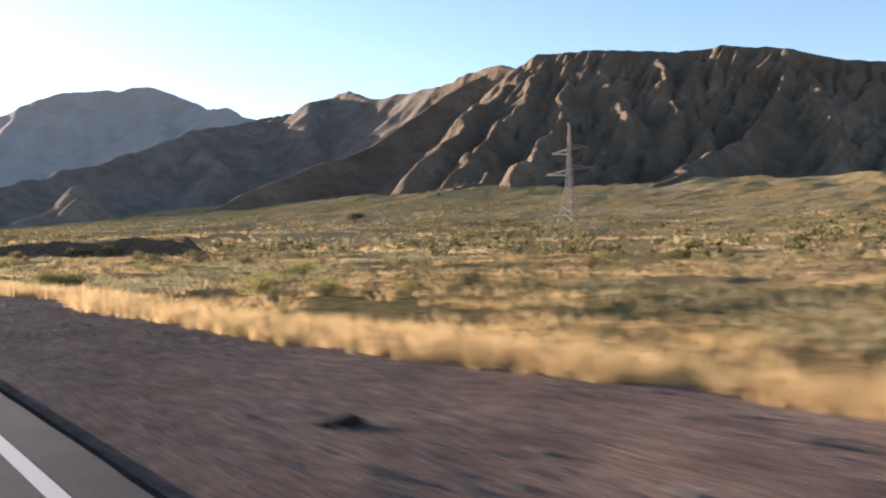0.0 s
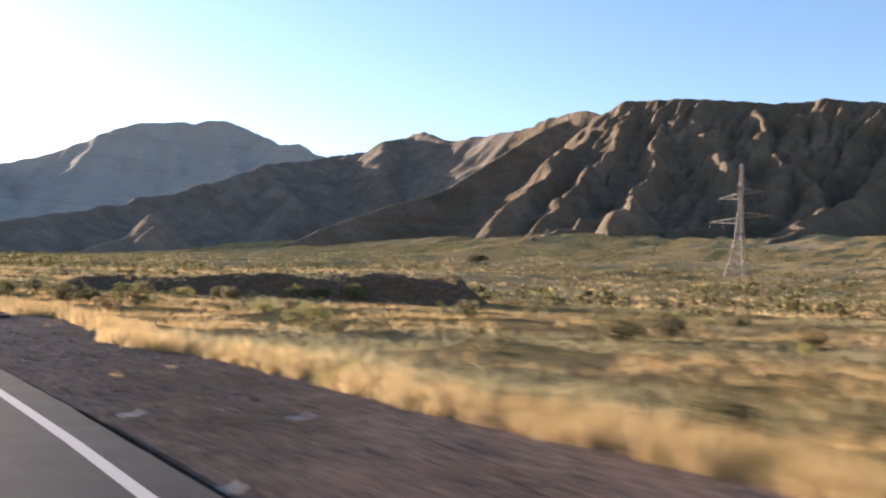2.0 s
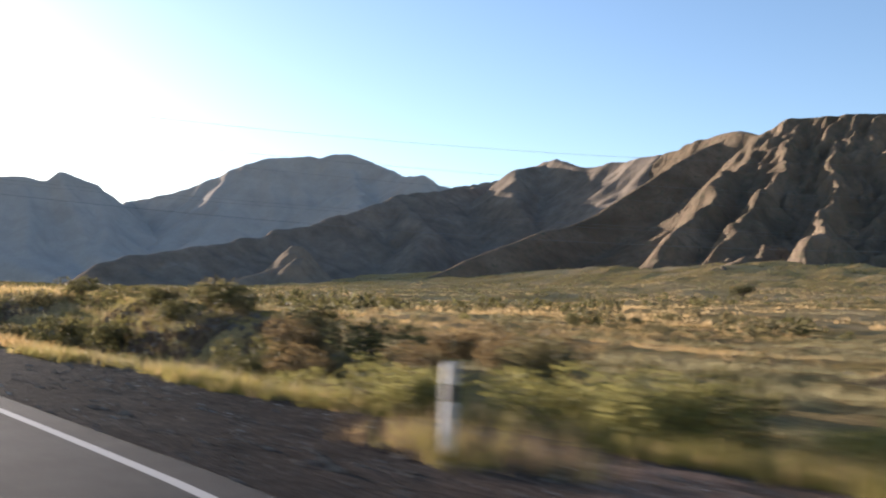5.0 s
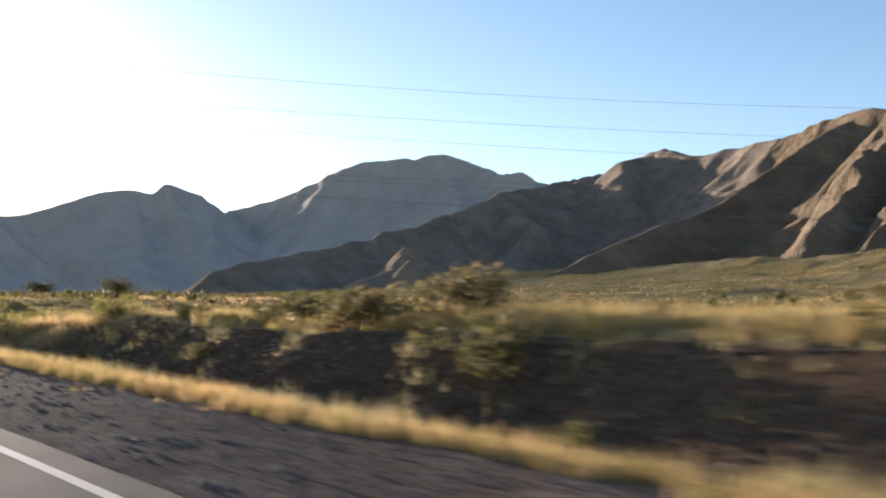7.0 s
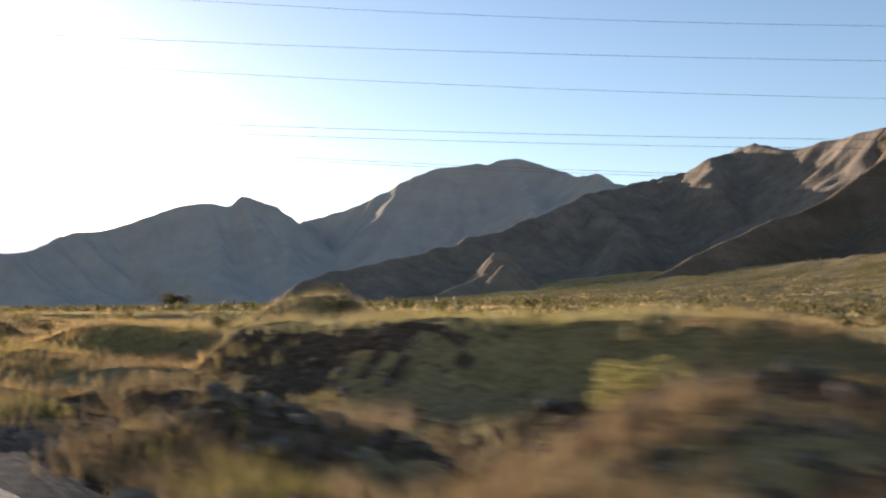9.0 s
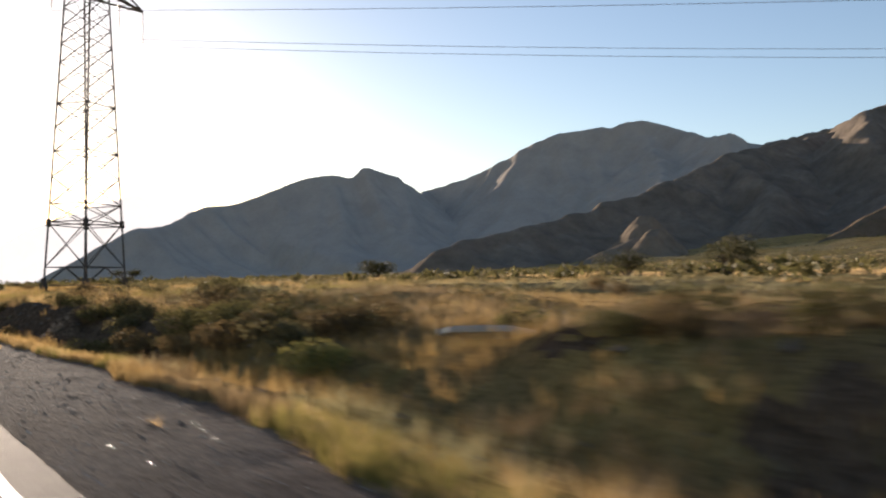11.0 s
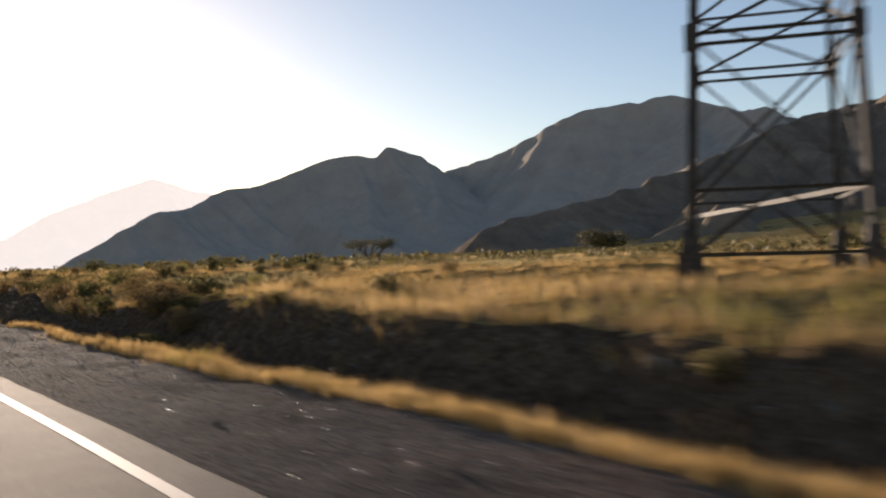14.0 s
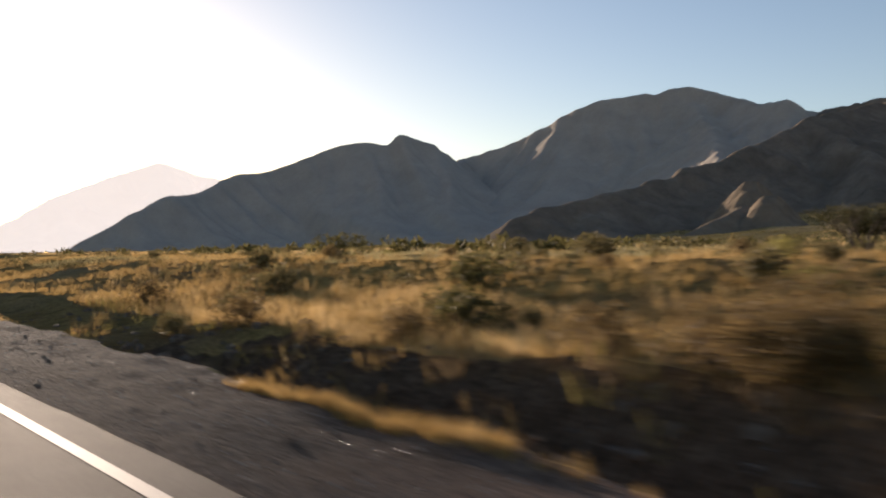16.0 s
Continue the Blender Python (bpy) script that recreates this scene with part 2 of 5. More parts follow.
def mat_asphalt():
    n = Nodes("asphalt", 0.88, 0.05)
    base = n.ramp(n.noise(1.2, 5), [(0.3, (0.056, 0.050, 0.046)), (0.7, (0.086, 0.076, 0.071))])
    grain = n.noise(160, 2)
    base = n.mix(0.6, base, n.ramp(n.noise(22, 4, 0.7), [(0.35, (0.6, 0.6, 0.6)), (0.65, (1.3, 1.27, 1.24))]), "MULTIPLY")
    base = n.mix(0.5, base, n.ramp(n.noise(0.9, 6, 0.7, (1.0, 0.25, 1.0)), [(0.35, (0.7, 0.7, 0.7)), (0.65, (1.2, 1.18, 1.15))]), "MULTIPLY")
    n.color(n.mix(0.55, base, n.ramp(grain, [(0.3, (0.35, 0.35, 0.35)), (0.7, (1.1, 1.1, 1.1))]), "MULTIPLY"))
    return n.bump(grain, 0.6, 0.01).mat


def mat_paint():
    n = Nodes("road_paint", 0.75, 0.12)
    wear = n.noise(35, 4)
    n.color(n.ramp(wear, [(0.28, (0.20, 0.188, 0.174)), (0.42, (0.345, 0.328, 0.306))]))
    return n.bump(wear, 0.2, 0.01).mat


def mat_gravel(name="shoulder_gravel", stops=((0.158, 0.110, 0.084), (0.224, 0.159, 0.123), (0.294, 0.214, 0.167))):
    n = Nodes(name, 1.0, 0.004)
    big = n.ramp(n.noise(0.35, 5, 0.65), list(zip((0.3, 0.52, 0.72), stops)))
    v = n.t.nodes.new("ShaderNodeTexVoronoi")
    v.inputs["Scale"].default_value = 18
    n.link(n.pos, v.inputs["Vector"])
    stone = n.mix(0.6, big, n.ramp(v.outputs["Color"], [(0.1, (0.35, 0.33, 0.34)), (0.9, (1.5, 1.42, 1.35))]), "MULTIPLY")
    n.color(n.mix(0.6, stone, n.ramp(n.noise(6, 6, 0.75), [(0.36, (0.45, 0.44, 0.43)), (0.64, (1.5, 1.47, 1.42))]), "MULTIPLY"))
    return n.bump(v.outputs["Distance"], 1.0, 0.06).mat


def mat_ground():
    n = Nodes("steppe_soil", 1.0, 0.0)
    soil = n.ramp(n.noise(0.6, 6), [(0.25, (0.165, 0.110, 0.059)), (0.75, (0.310, 0.218, 0.114))])
    straw = n.ramp(n.noise(2.5, 5), [(0.25, (0.205, 0.147, 0.056)), (0.75, (0.420, 0.300, 0.120))])
    green = n.ramp(n.noise(1.7, 5), [(0.25, (0.150, 0.118, 0.060)), (0.75, (0.295, 0.235, 0.125))])
    c = n.mix(n.ramp(n.noise(0.16, 6, 0.65), step_ramp(0.38, 0.54)), soil, straw)
    c = n.mix(n.ramp(n.noise(0.05, 7, 0.68), step_ramp(0.58, 0.76)), c, green)
    c = n.mix(n.ramp(n.noise(0.018, 7, 0.7), [(0.46, (0, 0, 0)), (0.62, (0.8, 0.8, 0.8))]), c, n.ramp(n.noise(1.3, 5), [(0.3, (0.300, 0.220, 0.125)), (0.7, (0.470, 0.355, 0.210))]))
    tuft = n.noise(1.1, 5, 0.7)
    c = n.mix(n.ramp(tuft, [(0.55, (0, 0, 0)), (0.72, (0.8, 0.8, 0.8))]), c, (0.078, 0.065, 0.032))
    fine = n.noise(9.0, 6, 0.75)
    c = n.mix(0.85, c, n.ramp(fine, [(0.34, (0.45, 0.43, 0.40)), (0.5, (0.95, 0.95, 0.95)), (0.66, (1.6, 1.55, 1.4))]), "MULTIPLY")
    n.color(c)
    return n.bump(n.mix(0.5, tuft, fine), 0.9, 0.3).mat


def mat_earth():
    n = Nodes("dug_earth", 1.0, 0.0)
    c = n.ramp(n.noise(3.0, 6, 0.7), [(0.3, (0.086, 0.060, 0.042)), (0.55, (0.155, 0.110, 0.078)), (0.8, (0.250, 0.184, 0.132))])
    clod = n.noise(9.0, 6, 0.75)
    n.color(n.mix(0.8, c, n.ramp(clod, [(0.35, (0.35, 0.33, 0.32)), (0.65, (1.4, 1.36, 1.3))]), "MULTIPLY"))
    return n.bump(clod, 0.9, 0.15).mat


def mat_mountain(name, stops, veg_share, relief=0.9):
    n = Nodes(name, 1.0, 0.0)
    n.b.inputs["Diffuse Roughness"].default_value = 0.3
    c = n.ramp(n.noise(0.012, 7, 0.6), list(zip((0.3, 0.5, 0.72), stops)))
    streak = n.ramp(n.noise(0.05, 5, 0.6), [(0.3, (0.75, 0.74, 0.72)), (0.7, (1.15, 1.12, 1.08))])
    c = n.mix(1.0 if veg_share > 0.2 else 0.2, c, streak, "MULTIPLY")
    veg = n.noise(0.16, 6 if veg_share > 0.2 else 2, 0.75)
    c = n.mix(n.ramp(veg, [(0.50, (0, 0, 0)), (0.66, (veg_share, veg_share, veg_share))]), c, (0.105, 0.100, 0.065))
    n.color(c)
    rill = n.noise(0.16, 7, 0.65, (1.0, 0.2, 0.3))
    return n.bump(n.mix(0.6, n.noise(0.09, 8, 0.7), rill), relief, 9.0).mat


def mat_leaf(name, dark, light, trans=0.25):
    n = Nodes(name, 0.75, 0.15)
    c = n.ramp(n.island, [(0.0, dark), (1.0, light)])
    n.color(n.mix(0.5, c, n.ramp(n.noise(0.5, 3), [(0.3, (0.6, 0.6, 0.6)), (0.7, (1.25, 1.2, 1.1))]), "MULTIPLY"))
    tr = n.t.nodes.new("ShaderNodeBsdfTranslucent")
    n.link(c, tr.inputs["Color"])
    ms = n.t.nodes.new("ShaderNodeMixShader")
    ms.inputs[0].default_value = trans
    n.link(n.b.outputs[0], ms.inputs[1])
    n.link(tr.outputs[0], ms.inputs[2])
    n.link(ms.outputs[0], n.t.nodes["Material Output"].inputs["Surface"])
    return n.mat


def mat_plain(name, c1, c2, scale, rough=0.7, metal=0.0, bump=0.2, dist=0.01, spec=0.3):
    n = Nodes(name, rough, spec)
    n.b.inputs["Metallic"].default_value = metal
    f = n.noise(scale, 5)
    n.color(n.ramp(f, [(0.3, c1), (0.7, c2)]))
    return n.bump(f, bump, dist).mat


ASPHALT, PAINT, GRAVEL, GROUND, EARTH = mat_asphalt(), mat_paint(), mat_gravel(), mat_ground(), mat_earth()
DARKGRAVEL = mat_gravel("dark_gravel", ((0.066, 0.050, 0.040), (0.098, 0.075, 0.060), (0.140, 0.108, 0.086)))
MOUNTAIN = mat_mountain("mountain_soil", ((0.116, 0.090, 0.066), (0.162, 0.126, 0.092), (0.216, 0.168, 0.124)), 0.9)
SHADEROCK = mat_mountain("grey_mountain_soil", ((0.148, 0.126, 0.106), (0.190, 0.161, 0.135), (0.236, 0.200, 0.167)), 0.4, 0.3)
PALESOIL = mat_mountain("pale_hill_soil", ((0.170, 0.143, 0.114), (0.212, 0.178, 0.142), (0.255, 0.215, 0.172)), 0.3, 0.4)
# Far peaks: haze is put into the rock as a paler colour.
HAZEROCK = mat_mountain("haze_paled_rock", ((0.34, 0.305, 0.272), (0.38, 0.342, 0.304), (0.42, 0.376, 0.332)), 0.10, 0.012)
STRAW = mat_leaf("dry_grass_blades", (0.360, 0.242, 0.102), (0.585, 0.418, 0.208), 0.4)
GREENGRASS = mat_leaf("green_grass_blades", (0.145, 0.122, 0.034), (0.32, 0.265, 0.084), 0.4)
SAGE = mat_leaf("sagebrush_leaves", (0.082, 0.068, 0.031), (0.210, 0.172, 0.080), 0.3)
OLIVE = mat_leaf("shrub_leaves", (0.058, 0.052, 0.020), (0.165, 0.145, 0.055), 0.3)
YELLOWBUSH = mat_leaf("yellow_green_leaves", (0.125, 0.112, 0.034), (0.30, 0.265, 0.090), 0.4)
BROWNBUSH = mat_leaf("brown_bush_leaves", (0.095, 0.066, 0.030), (0.22, 0.152, 0.070), 0.35)
TREELEAF = mat_leaf("tree_leaves", (0.028, 0.027, 0.011), (0.090, 0.080, 0.030), 0.25)
BARK = mat_plain("shrub_bark", (0.05, 0.036, 0.026), (0.12, 0.09, 0.065), 14, 0.9)
PALEGREEN = mat_leaf("grey_green_grass_blades", (0.190, 0.162, 0.078), (0.370, 0.315, 0.165), 0.35)
DRYBROWN = mat_leaf("withered_grass_blades", (0.150, 0.102, 0.052), (0.310, 0.220, 0.118), 0.3)
BROWNGRASS = mat_leaf("brown_grass_blades", (0.215, 0.135, 0.047), (0.435, 0.292, 0.115), 0.4)
# Near pylon: its backlit darkness is put into steel and footing colours.
DARKSTEEL = mat_plain("backlit_steel", (0.050, 0.044, 0.040), (0.105, 0.094, 0.085), 3, 0.85, 0.0)
DARKCONCRETE = mat_plain("backlit_concrete", (0.05, 0.043, 0.037), (0.105, 0.09, 0.078), 8, 0.95)
WHITESTONE = mat_plain("pale_stone", (0.33, 0.31, 0.285), (0.54, 0.51, 0.47), 8, 0.42)
STEEL = mat_plain("galvanised_steel", (0.12, 0.105, 0.090), (0.27, 0.240, 0.208), 3, 0.5, 0.0)
# Brace steel brightened to hold a sun glint in its colour.
GLINTSTEEL = mat_plain("glint_steel", (0.21, 0.19, 0.168), (0.38, 0.352, 0.315), 3, 0.55)
CONCRETE = mat_plain("concrete", (0.30, 0.28, 0.26), (0.46, 0.44, 0.41), 8, 0.9)
WHITEPAINT = mat_plain("white_paint", (0.30, 0.285, 0.265), (0.46, 0.44, 0.415), 9, 0.75)
BLACKPAINT = mat_plain("black_paint", (0.02, 0.02, 0.02), (0.05, 0.05, 0.05), 9, 0.6)
WIRE = mat_plain("aluminium_wire", (0.12, 0.12, 0.125), (0.18, 0.18, 0.185), 2, 0.7, 0.0)
GLASS = mat_plain("insulator_porcelain", (0.10, 0.07, 0.05), (0.20, 0.15, 0.11), 5, 0.25)
BANKSTONE = mat_plain("bank_stone", (0.09, 0.072, 0.058), (0.19, 0.158, 0.130), 6, 0.95, spec=0.03)
RUBBLE = mat_plain("pale_rubble_stone", (0.20, 0.140, 0.095), (0.34, 0.245, 0.170), 6, 0.9, spec=0.05)
STONE = mat_plain("stone", (0.12, 0.096, 0.078), (0.26, 0.215, 0.175), 6, 0.95, spec=0.05)

# ---- ground, road ----
S_GRID = np.r_[np.geomspace(-2500, -60, 26), np.arange(-50, 0, 1.5), np.arange(0, 345, 0.36), np.arange(346, 420, 2.0), np.geomspace(425, 1400, 36)]
D_GRID = np.r_[-3000, -1200, -400, -120, -30, -12, np.arange(0, 8, 0.13), np.arange(8, 16, 0.22), np.arange(16, 45, 0.55), np.geomspace(45.5, 2600, 165)]


def build_ground():
    ss, dd = np.meshgrid(S_GRID, D_GRID, indexing="ij")
    sc = np.clip(ss, RS[0], RS[-1])
    h = np.interp(sc, RS, RH)
    over = ss - sc
    xx = np.interp(sc, RS, RX) - np.sin(h) * over
    yy = np.interp(sc, RS, RY) + np.cos(h) * over
    left = radians(68.0)
    nx = np.where(dd < 0, math.cos(left), np.cos(h))
    ny = np.where(dd < 0, math.sin(left), np.sin(h))
    xx, yy = xx + nx * dd, yy + ny * dd
    zz = ground_z(ss, dd, xx, yy)
    me = grid_mesh("ground", xx, yy, zz)
    ob = thing("ground", me, GROUND, kind="structure")
    me.materials.append(GRAVEL)
    me.materials.append(EARTH)
    me.materials.append(DARKGRAVEL)
    mid_d = (dd[:-1, :-1] + dd[1:, 1:]) / 2
    lim = grass_d((ss[:-1, :-1] + ss[1:, 1:]) / 2) + 0.3 + 0.8 * (vnoise(xx[:-1, :-1] / 0.8, yy[:-1, :-1] / 0.8, 41) - 0.5)
    gravel = (mid_d < lim) & (mid_d > -8)
    bare = dug(ss[:-1, :-1], mid_d, xx[:-1, :-1], yy[:-1, :-1])
    # A stretch of the shoulder has darker gravel.
    dark_run = abs(ss[:-1, :-1] - 121 + 5 * (fbm(xx[:-1, :-1] / 3.0, yy[:-1, :-1] / 3.0, 3, 43) - 0.5)) < 14
    me.polygons.foreach_set("material_index", np.where(bare, 2, np.where(gravel, np.where(dark_run, 3, 1), 0)).astype(np.int32).ravel())
    return ob


def ribbon(name, s, d0, d1, z, mat):
    cols = [(d0(s), z), (d1(s), z), (d1(s) + 0.01, z - 0.2)] if name == "road" else [(d0(s), z), (d1(s), z)]
    xs, ys, zs = [], [], []
    for d, zz in cols:
        x, y = at_road(s, d)
        xs.append(x), ys.append(y), zs.append(np.full(len(s), zz))
    return thing(name, grid_mesh(name, np.array(xs).T, np.array(ys).T, np.array(zs).T, None, False), mat, kind="structure")


build_ground()
road_s = np.arange(-400, 700, 0.4)
ribbon("road", road_s, lambda s: 0 * s - 7.0, lambda s: edge_d(s) + 0.05 * (fbm(s / 0.9, s * 0, 3, 51) - 0.5), 0.0, ASPHALT)
# Dark strip painted in for the shaded gap along the asphalt's broken edge.
EDGEDARK = mat_plain("edge_dark", (0.012, 0.011, 0.010), (0.035, 0.031, 0.028), 12, 0.95, spec=0.0)
ribbon("road_edge_dark", np.arange(-30, 52, 0.4), lambda s: edge_d(s) - 0.02 + 0.04 * (fbm(s / 0.7, s * 0, 3, 53) - 0.5), lambda s: edge_d(s) + 0.035, 0.003, EDGEDARK)
ribbon("road_edge_line", road_s, lambda s: line_d(s) - 0.06, lambda s: line_d(s) + 0.06, 0.004, PAINT)


# ---- mountains ----
def along(pts):
    pts = np.array(pts, float)
    seg = np.hypot(*np.diff(pts[:, :2], axis=0).T)
    return pts, np.r_[0, np.cumsum(seg)]


def ridge_height(x, y, pts, slope, ribs, seed, flat=0.0, jag=4.0, spacing=95.0, fan=False, warp=0.0):
    """Height of a ridge whose crest runs through pts: it falls off on both sides, cut by gullies that run down from the crest."""
    pts, run = along(pts)
    wx, wy = fbm(x / 34, y / 34, 3, seed + 60) - 0.5, fbm(x / 34, y / 34, 3, seed + 61) - 0.5
    x, y = x + warp * wx, y + warp * wy
    best, u, zc = np.full(x.shape, 1e9), np.zeros(x.shape), np.zeros(x.shape)
    for (a, b), r0 in zip(zip(pts[:-1], pts[1:]), run):
        v = b[:2] - a[:2]
        n2 = v @ v
        t = np.clip(((x - a[0]) * v[0] + (y - a[1]) * v[1]) / n2, 0, 1)
        dist = np.hypot(x - a[0] - t * v[0], y - a[1] - t * v[1])
        near = dist < best
        best = np.where(near, dist, best)
        u = np.where(near, r0 + t * math.sqrt(n2), u)
        zc = np.where(near, a[2] + t * (b[2] - a[2]), zc)
    d = np.sqrt(best**2 + 64) - 8 if warp < 30 else np.sqrt(best**2 + 4) - 2
    slope = slope + 0.32 * sstep(-190, -300, x) if fan else slope
    if fan:  # gullies of the front face run straight down towards the plain
        b = sstep(-330, -170, x)
        u = u * (1 - 0.85 * b) + 0.85 * b * (500 + 1060 * np.arctan2(x, y) + 0.38 * best)
    # gullies: sharp ribs and ravines that run down from the crest and bend a little on their way
    w = u + 0.35 * spacing * (fbm(x / (2.2 * spacing), y / (2.2 * spacing), 2, seed + 3) - 0.5) * 2 + 5 * (fbm(x / 22, y / 22, 2, seed + 4) - 0.5)
    gully = 0.0
    for k, (wave, share) in enumerate(((2.7, 0.45), (1.0, 1.0), (0.43, 0.65), (0.18, 0.34))):
        q = w / (spacing * wave) + 0.9 * (vnoise(w / (2.2 * spacing * wave), d / (4.0 * spacing * wave) + 9 * k, seed + 20 + k) - 0.5)
        tri = abs(2 * (q - np.floor(q)) - 1)
        size = 0.5 + 1.0 * vnoise(np.floor(q) * 0.71 + 5 * k, d / (3.5 * spacing * wave), seed + 40 + k)
        gully = gully + share * size * (tri ** 0.85 - 0.2) * sstep(0, 28 * wave + 8, d)
    amp = ribs * sstep(2.0, 0.9, slope * d / np.maximum(zc, 40)) * ((1 - 0.93 * sstep(-170, -300, x)) if fan else 1.0)
    z = zc + jag * (fbm(w / 22, u * 0 + seed, 4, seed + 8) - 0.5) * 2
    q = slope * np.maximum(d - flat, 0.0) / np.maximum(zc, 40)
    z = z - np.maximum(zc, 40) * (1.25 * np.minimum(q, 1.2) - 0.45 * np.minimum(q, 1.2) ** 2 + 0.9 * np.maximum(q - 1.2, 0)) - amp * gully
    return z + (9.0 * (fbm(x / 20, y / 20, 4, seed + 9) - 0.5) - 5.0 * abs(2 * vnoise(x / 11, y / 11, seed + 12) - 1)) * sstep(0, 40, d)


def worn(h, step, fixed, rounds, power):
    """Rain erosion: water runs from cell to cell down the steepest way and cuts deeper the more of it gathers."""
    n, m = h.shape
    ways = [(-1, -1), (-1, 0), (-1, 1), (0, -1), (0, 1), (1, -1), (1, 0), (1, 1)]
    span = np.array([step * math.hypot(*w) for w in ways])
    jump = np.array([w[0] * m + w[1] for w in ways])
    cells = np.arange(n * m)
    still = fixed.ravel()
    force = np.broadcast_to(power, h.shape).ravel()
    for _ in range(rounds):
        wide = np.pad(h, 1, mode="edge")
        fall = np.stack([(h - wide[1 + i:1 + i + n, 1 + j:1 + j + m]) / s for (i, j), s in zip(ways, span)])
        fall[:3, 0], fall[5:, -1], fall[(0, 3, 5), :, 0], fall[(2, 4, 7), :, -1] = -1, -1, -1, -1
        best = fall.argmax(0).ravel()
        runs = (fall.max(0).ravel() > 1e-6) & ~still
        to = np.where(runs, cells + jump[best], cells)
        order = np.argsort(-h.ravel(), kind="stable").tolist()
        goal, water = to.tolist(), [step * step] * (n * m)
        for i in order:
            k = goal[i]
            if k != i:
                water[k] += water[i]
        cut = np.where(runs, force * np.sqrt(water) / span[best], 0.0).tolist()
        flat = h.ravel().tolist()
        for i in reversed(order):
            c = cut[i]
            if c:
                flat[i] = (flat[i] + c * flat[goal[i]]) / (1 + c)
        h = np.array(flat).reshape(n, m)
        wide = np.pad(h, 1, mode="edge")
        soft = (wide[:-2, 1:-1] + wide[2:, 1:-1] + wide[1:-1, :-2] + wide[1:-1, 2:]) / 4 - h
        h = h + np.where(fixed, 0.0, 0.06 * soft)
    return h


def islands(whose):
    """The connected patches of each part: its number, its cells and the numbers round it, largest first."""
    n, m = whose.shape
    seen, lots = whose < 0, collections.defaultdict(list)
    for i0, j0 in zip(*np.nonzero(whose >= 0)):
        if seen[i0, j0]:
            continue
        k, stack, cells, rim = whose[i0, j0], [(i0, j0)], [], []
        seen[i0, j0] = True
        while stack:
            i, j = stack.pop()
            cells.append((i, j))
            for a, b in ((i - 1, j), (i + 1, j), (i, j - 1), (i, j + 1)):
                if 0 <= a < n and 0 <= b < m and whose[a, b] >= 0:
                    if whose[a, b] != k:
                        rim.append(whose[a, b])
                    elif not seen[a, b]:
                        seen[a, b] = True
                        stack.append((a, b))
        lots[k].append((np.array(cells).T, rim))
    return {k: sorted(found, key=lambda f: -f[0].shape[1]) for k, found in lots.items()}


def whole(whose, keep, pieces):
    """Gives stray patches to the part round them; patches that stand alone become parts of their own."""
    whose, pieces = np.where(keep, whose, -1), list(pieces)
    for _ in range(3):
        for found in islands(whose).values():
            for (i, j), rim in found[1:]:
                if rim:
                    whose[i, j] = np.bincount(rim).argmax()
    for k, found in islands(whose).items():
        for (i, j), rim in found[1:]:
            whose[i, j] = len(pieces) if len(i) > 60 else -1
            if len(i) > 60:
                pieces.append(pieces[k])
    return whose, pieces


def mountain(name, box, step, ridges, label, mat=MOUNTAIN, pieces=(), hold=2.0, rounds=16, power=0.03, softer=0.0, rub=0, rub_west=0):
    """One mesh for a single ridge; else a base with a part for each of its ridges."""
    xs, ys = np.arange(box[0], box[1], step), np.arange(box[2], box[3], step)
    xx, yy = np.meshgrid(xs, ys, indexing="ij")
    heights = [ridge_height(xx, yy, *r) for r in ridges]
    s, d = to_road_fast(xx, yy)
    low = ground_z(s, d, xx, yy) - hold
    top = np.maximum(np.maximum.reduce(heights), low - 6)
    grain = 2.4 * (fbm(xx / 17.0, yy / 17.0, 3, len(ridges) + 310) - 0.5) * sstep(0, 40, top - low)
    zz = worn(top + grain, step, top <= low - 2, rounds, power * (1 - softer * sstep(-150, -330, xx)))
    for _ in range(rub):  # weathered smooth
        wide = np.pad(zz, 1, mode="edge")
        zz = 0.5 * zz + 0.125 * (wide[:-2, 1:-1] + wide[2:, 1:-1] + wide[1:-1, :-2] + wide[1:-1, 2:])
    west = sstep(-170, -290, xx)
    for _ in range(rub_west):
        wide = np.pad(zz, 1, mode="edge")
        zz = zz + west * 0.12 * (wide[:-2, 1:-1] + wide[2:, 1:-1] + wide[1:-1, :-2] + wide[1:-1, 2:] - 4 * zz)
    up = zz > low
    keep = up[:-1, :-1] | up[1:, :-1] | up[1:, 1:] | up[:-1, 1:]
    if not pieces:
        return thing(name, grid_mesh(name, xx, yy, zz, keep), mat, label, "mountain")
    root = tagged(new(name), label, "mountain")
    root.location = (box[0] / 2 + box[1] / 2, box[2] / 2 + box[3] / 2, 0)
    whose, pieces = whole(np.argmax(np.stack(heights), 0)[:-1, :-1], keep, pieces)
    for k, title in enumerate(pieces):
        if (keep & (whose == k)).any():
            ob = part(title, grid_mesh(title, xx, yy, zz, keep & (whose == k)), mat, root)
            ob.location = -root.location
    return root


def to_road_fast(xx, yy):
    """s and d for far places, row by row."""
    s, d = np.empty_like(xx), np.empty_like(xx)
    for k in range(len(xx)):
        s[k], d[k] = to_road(xx[k], yy[k])
    return s, d


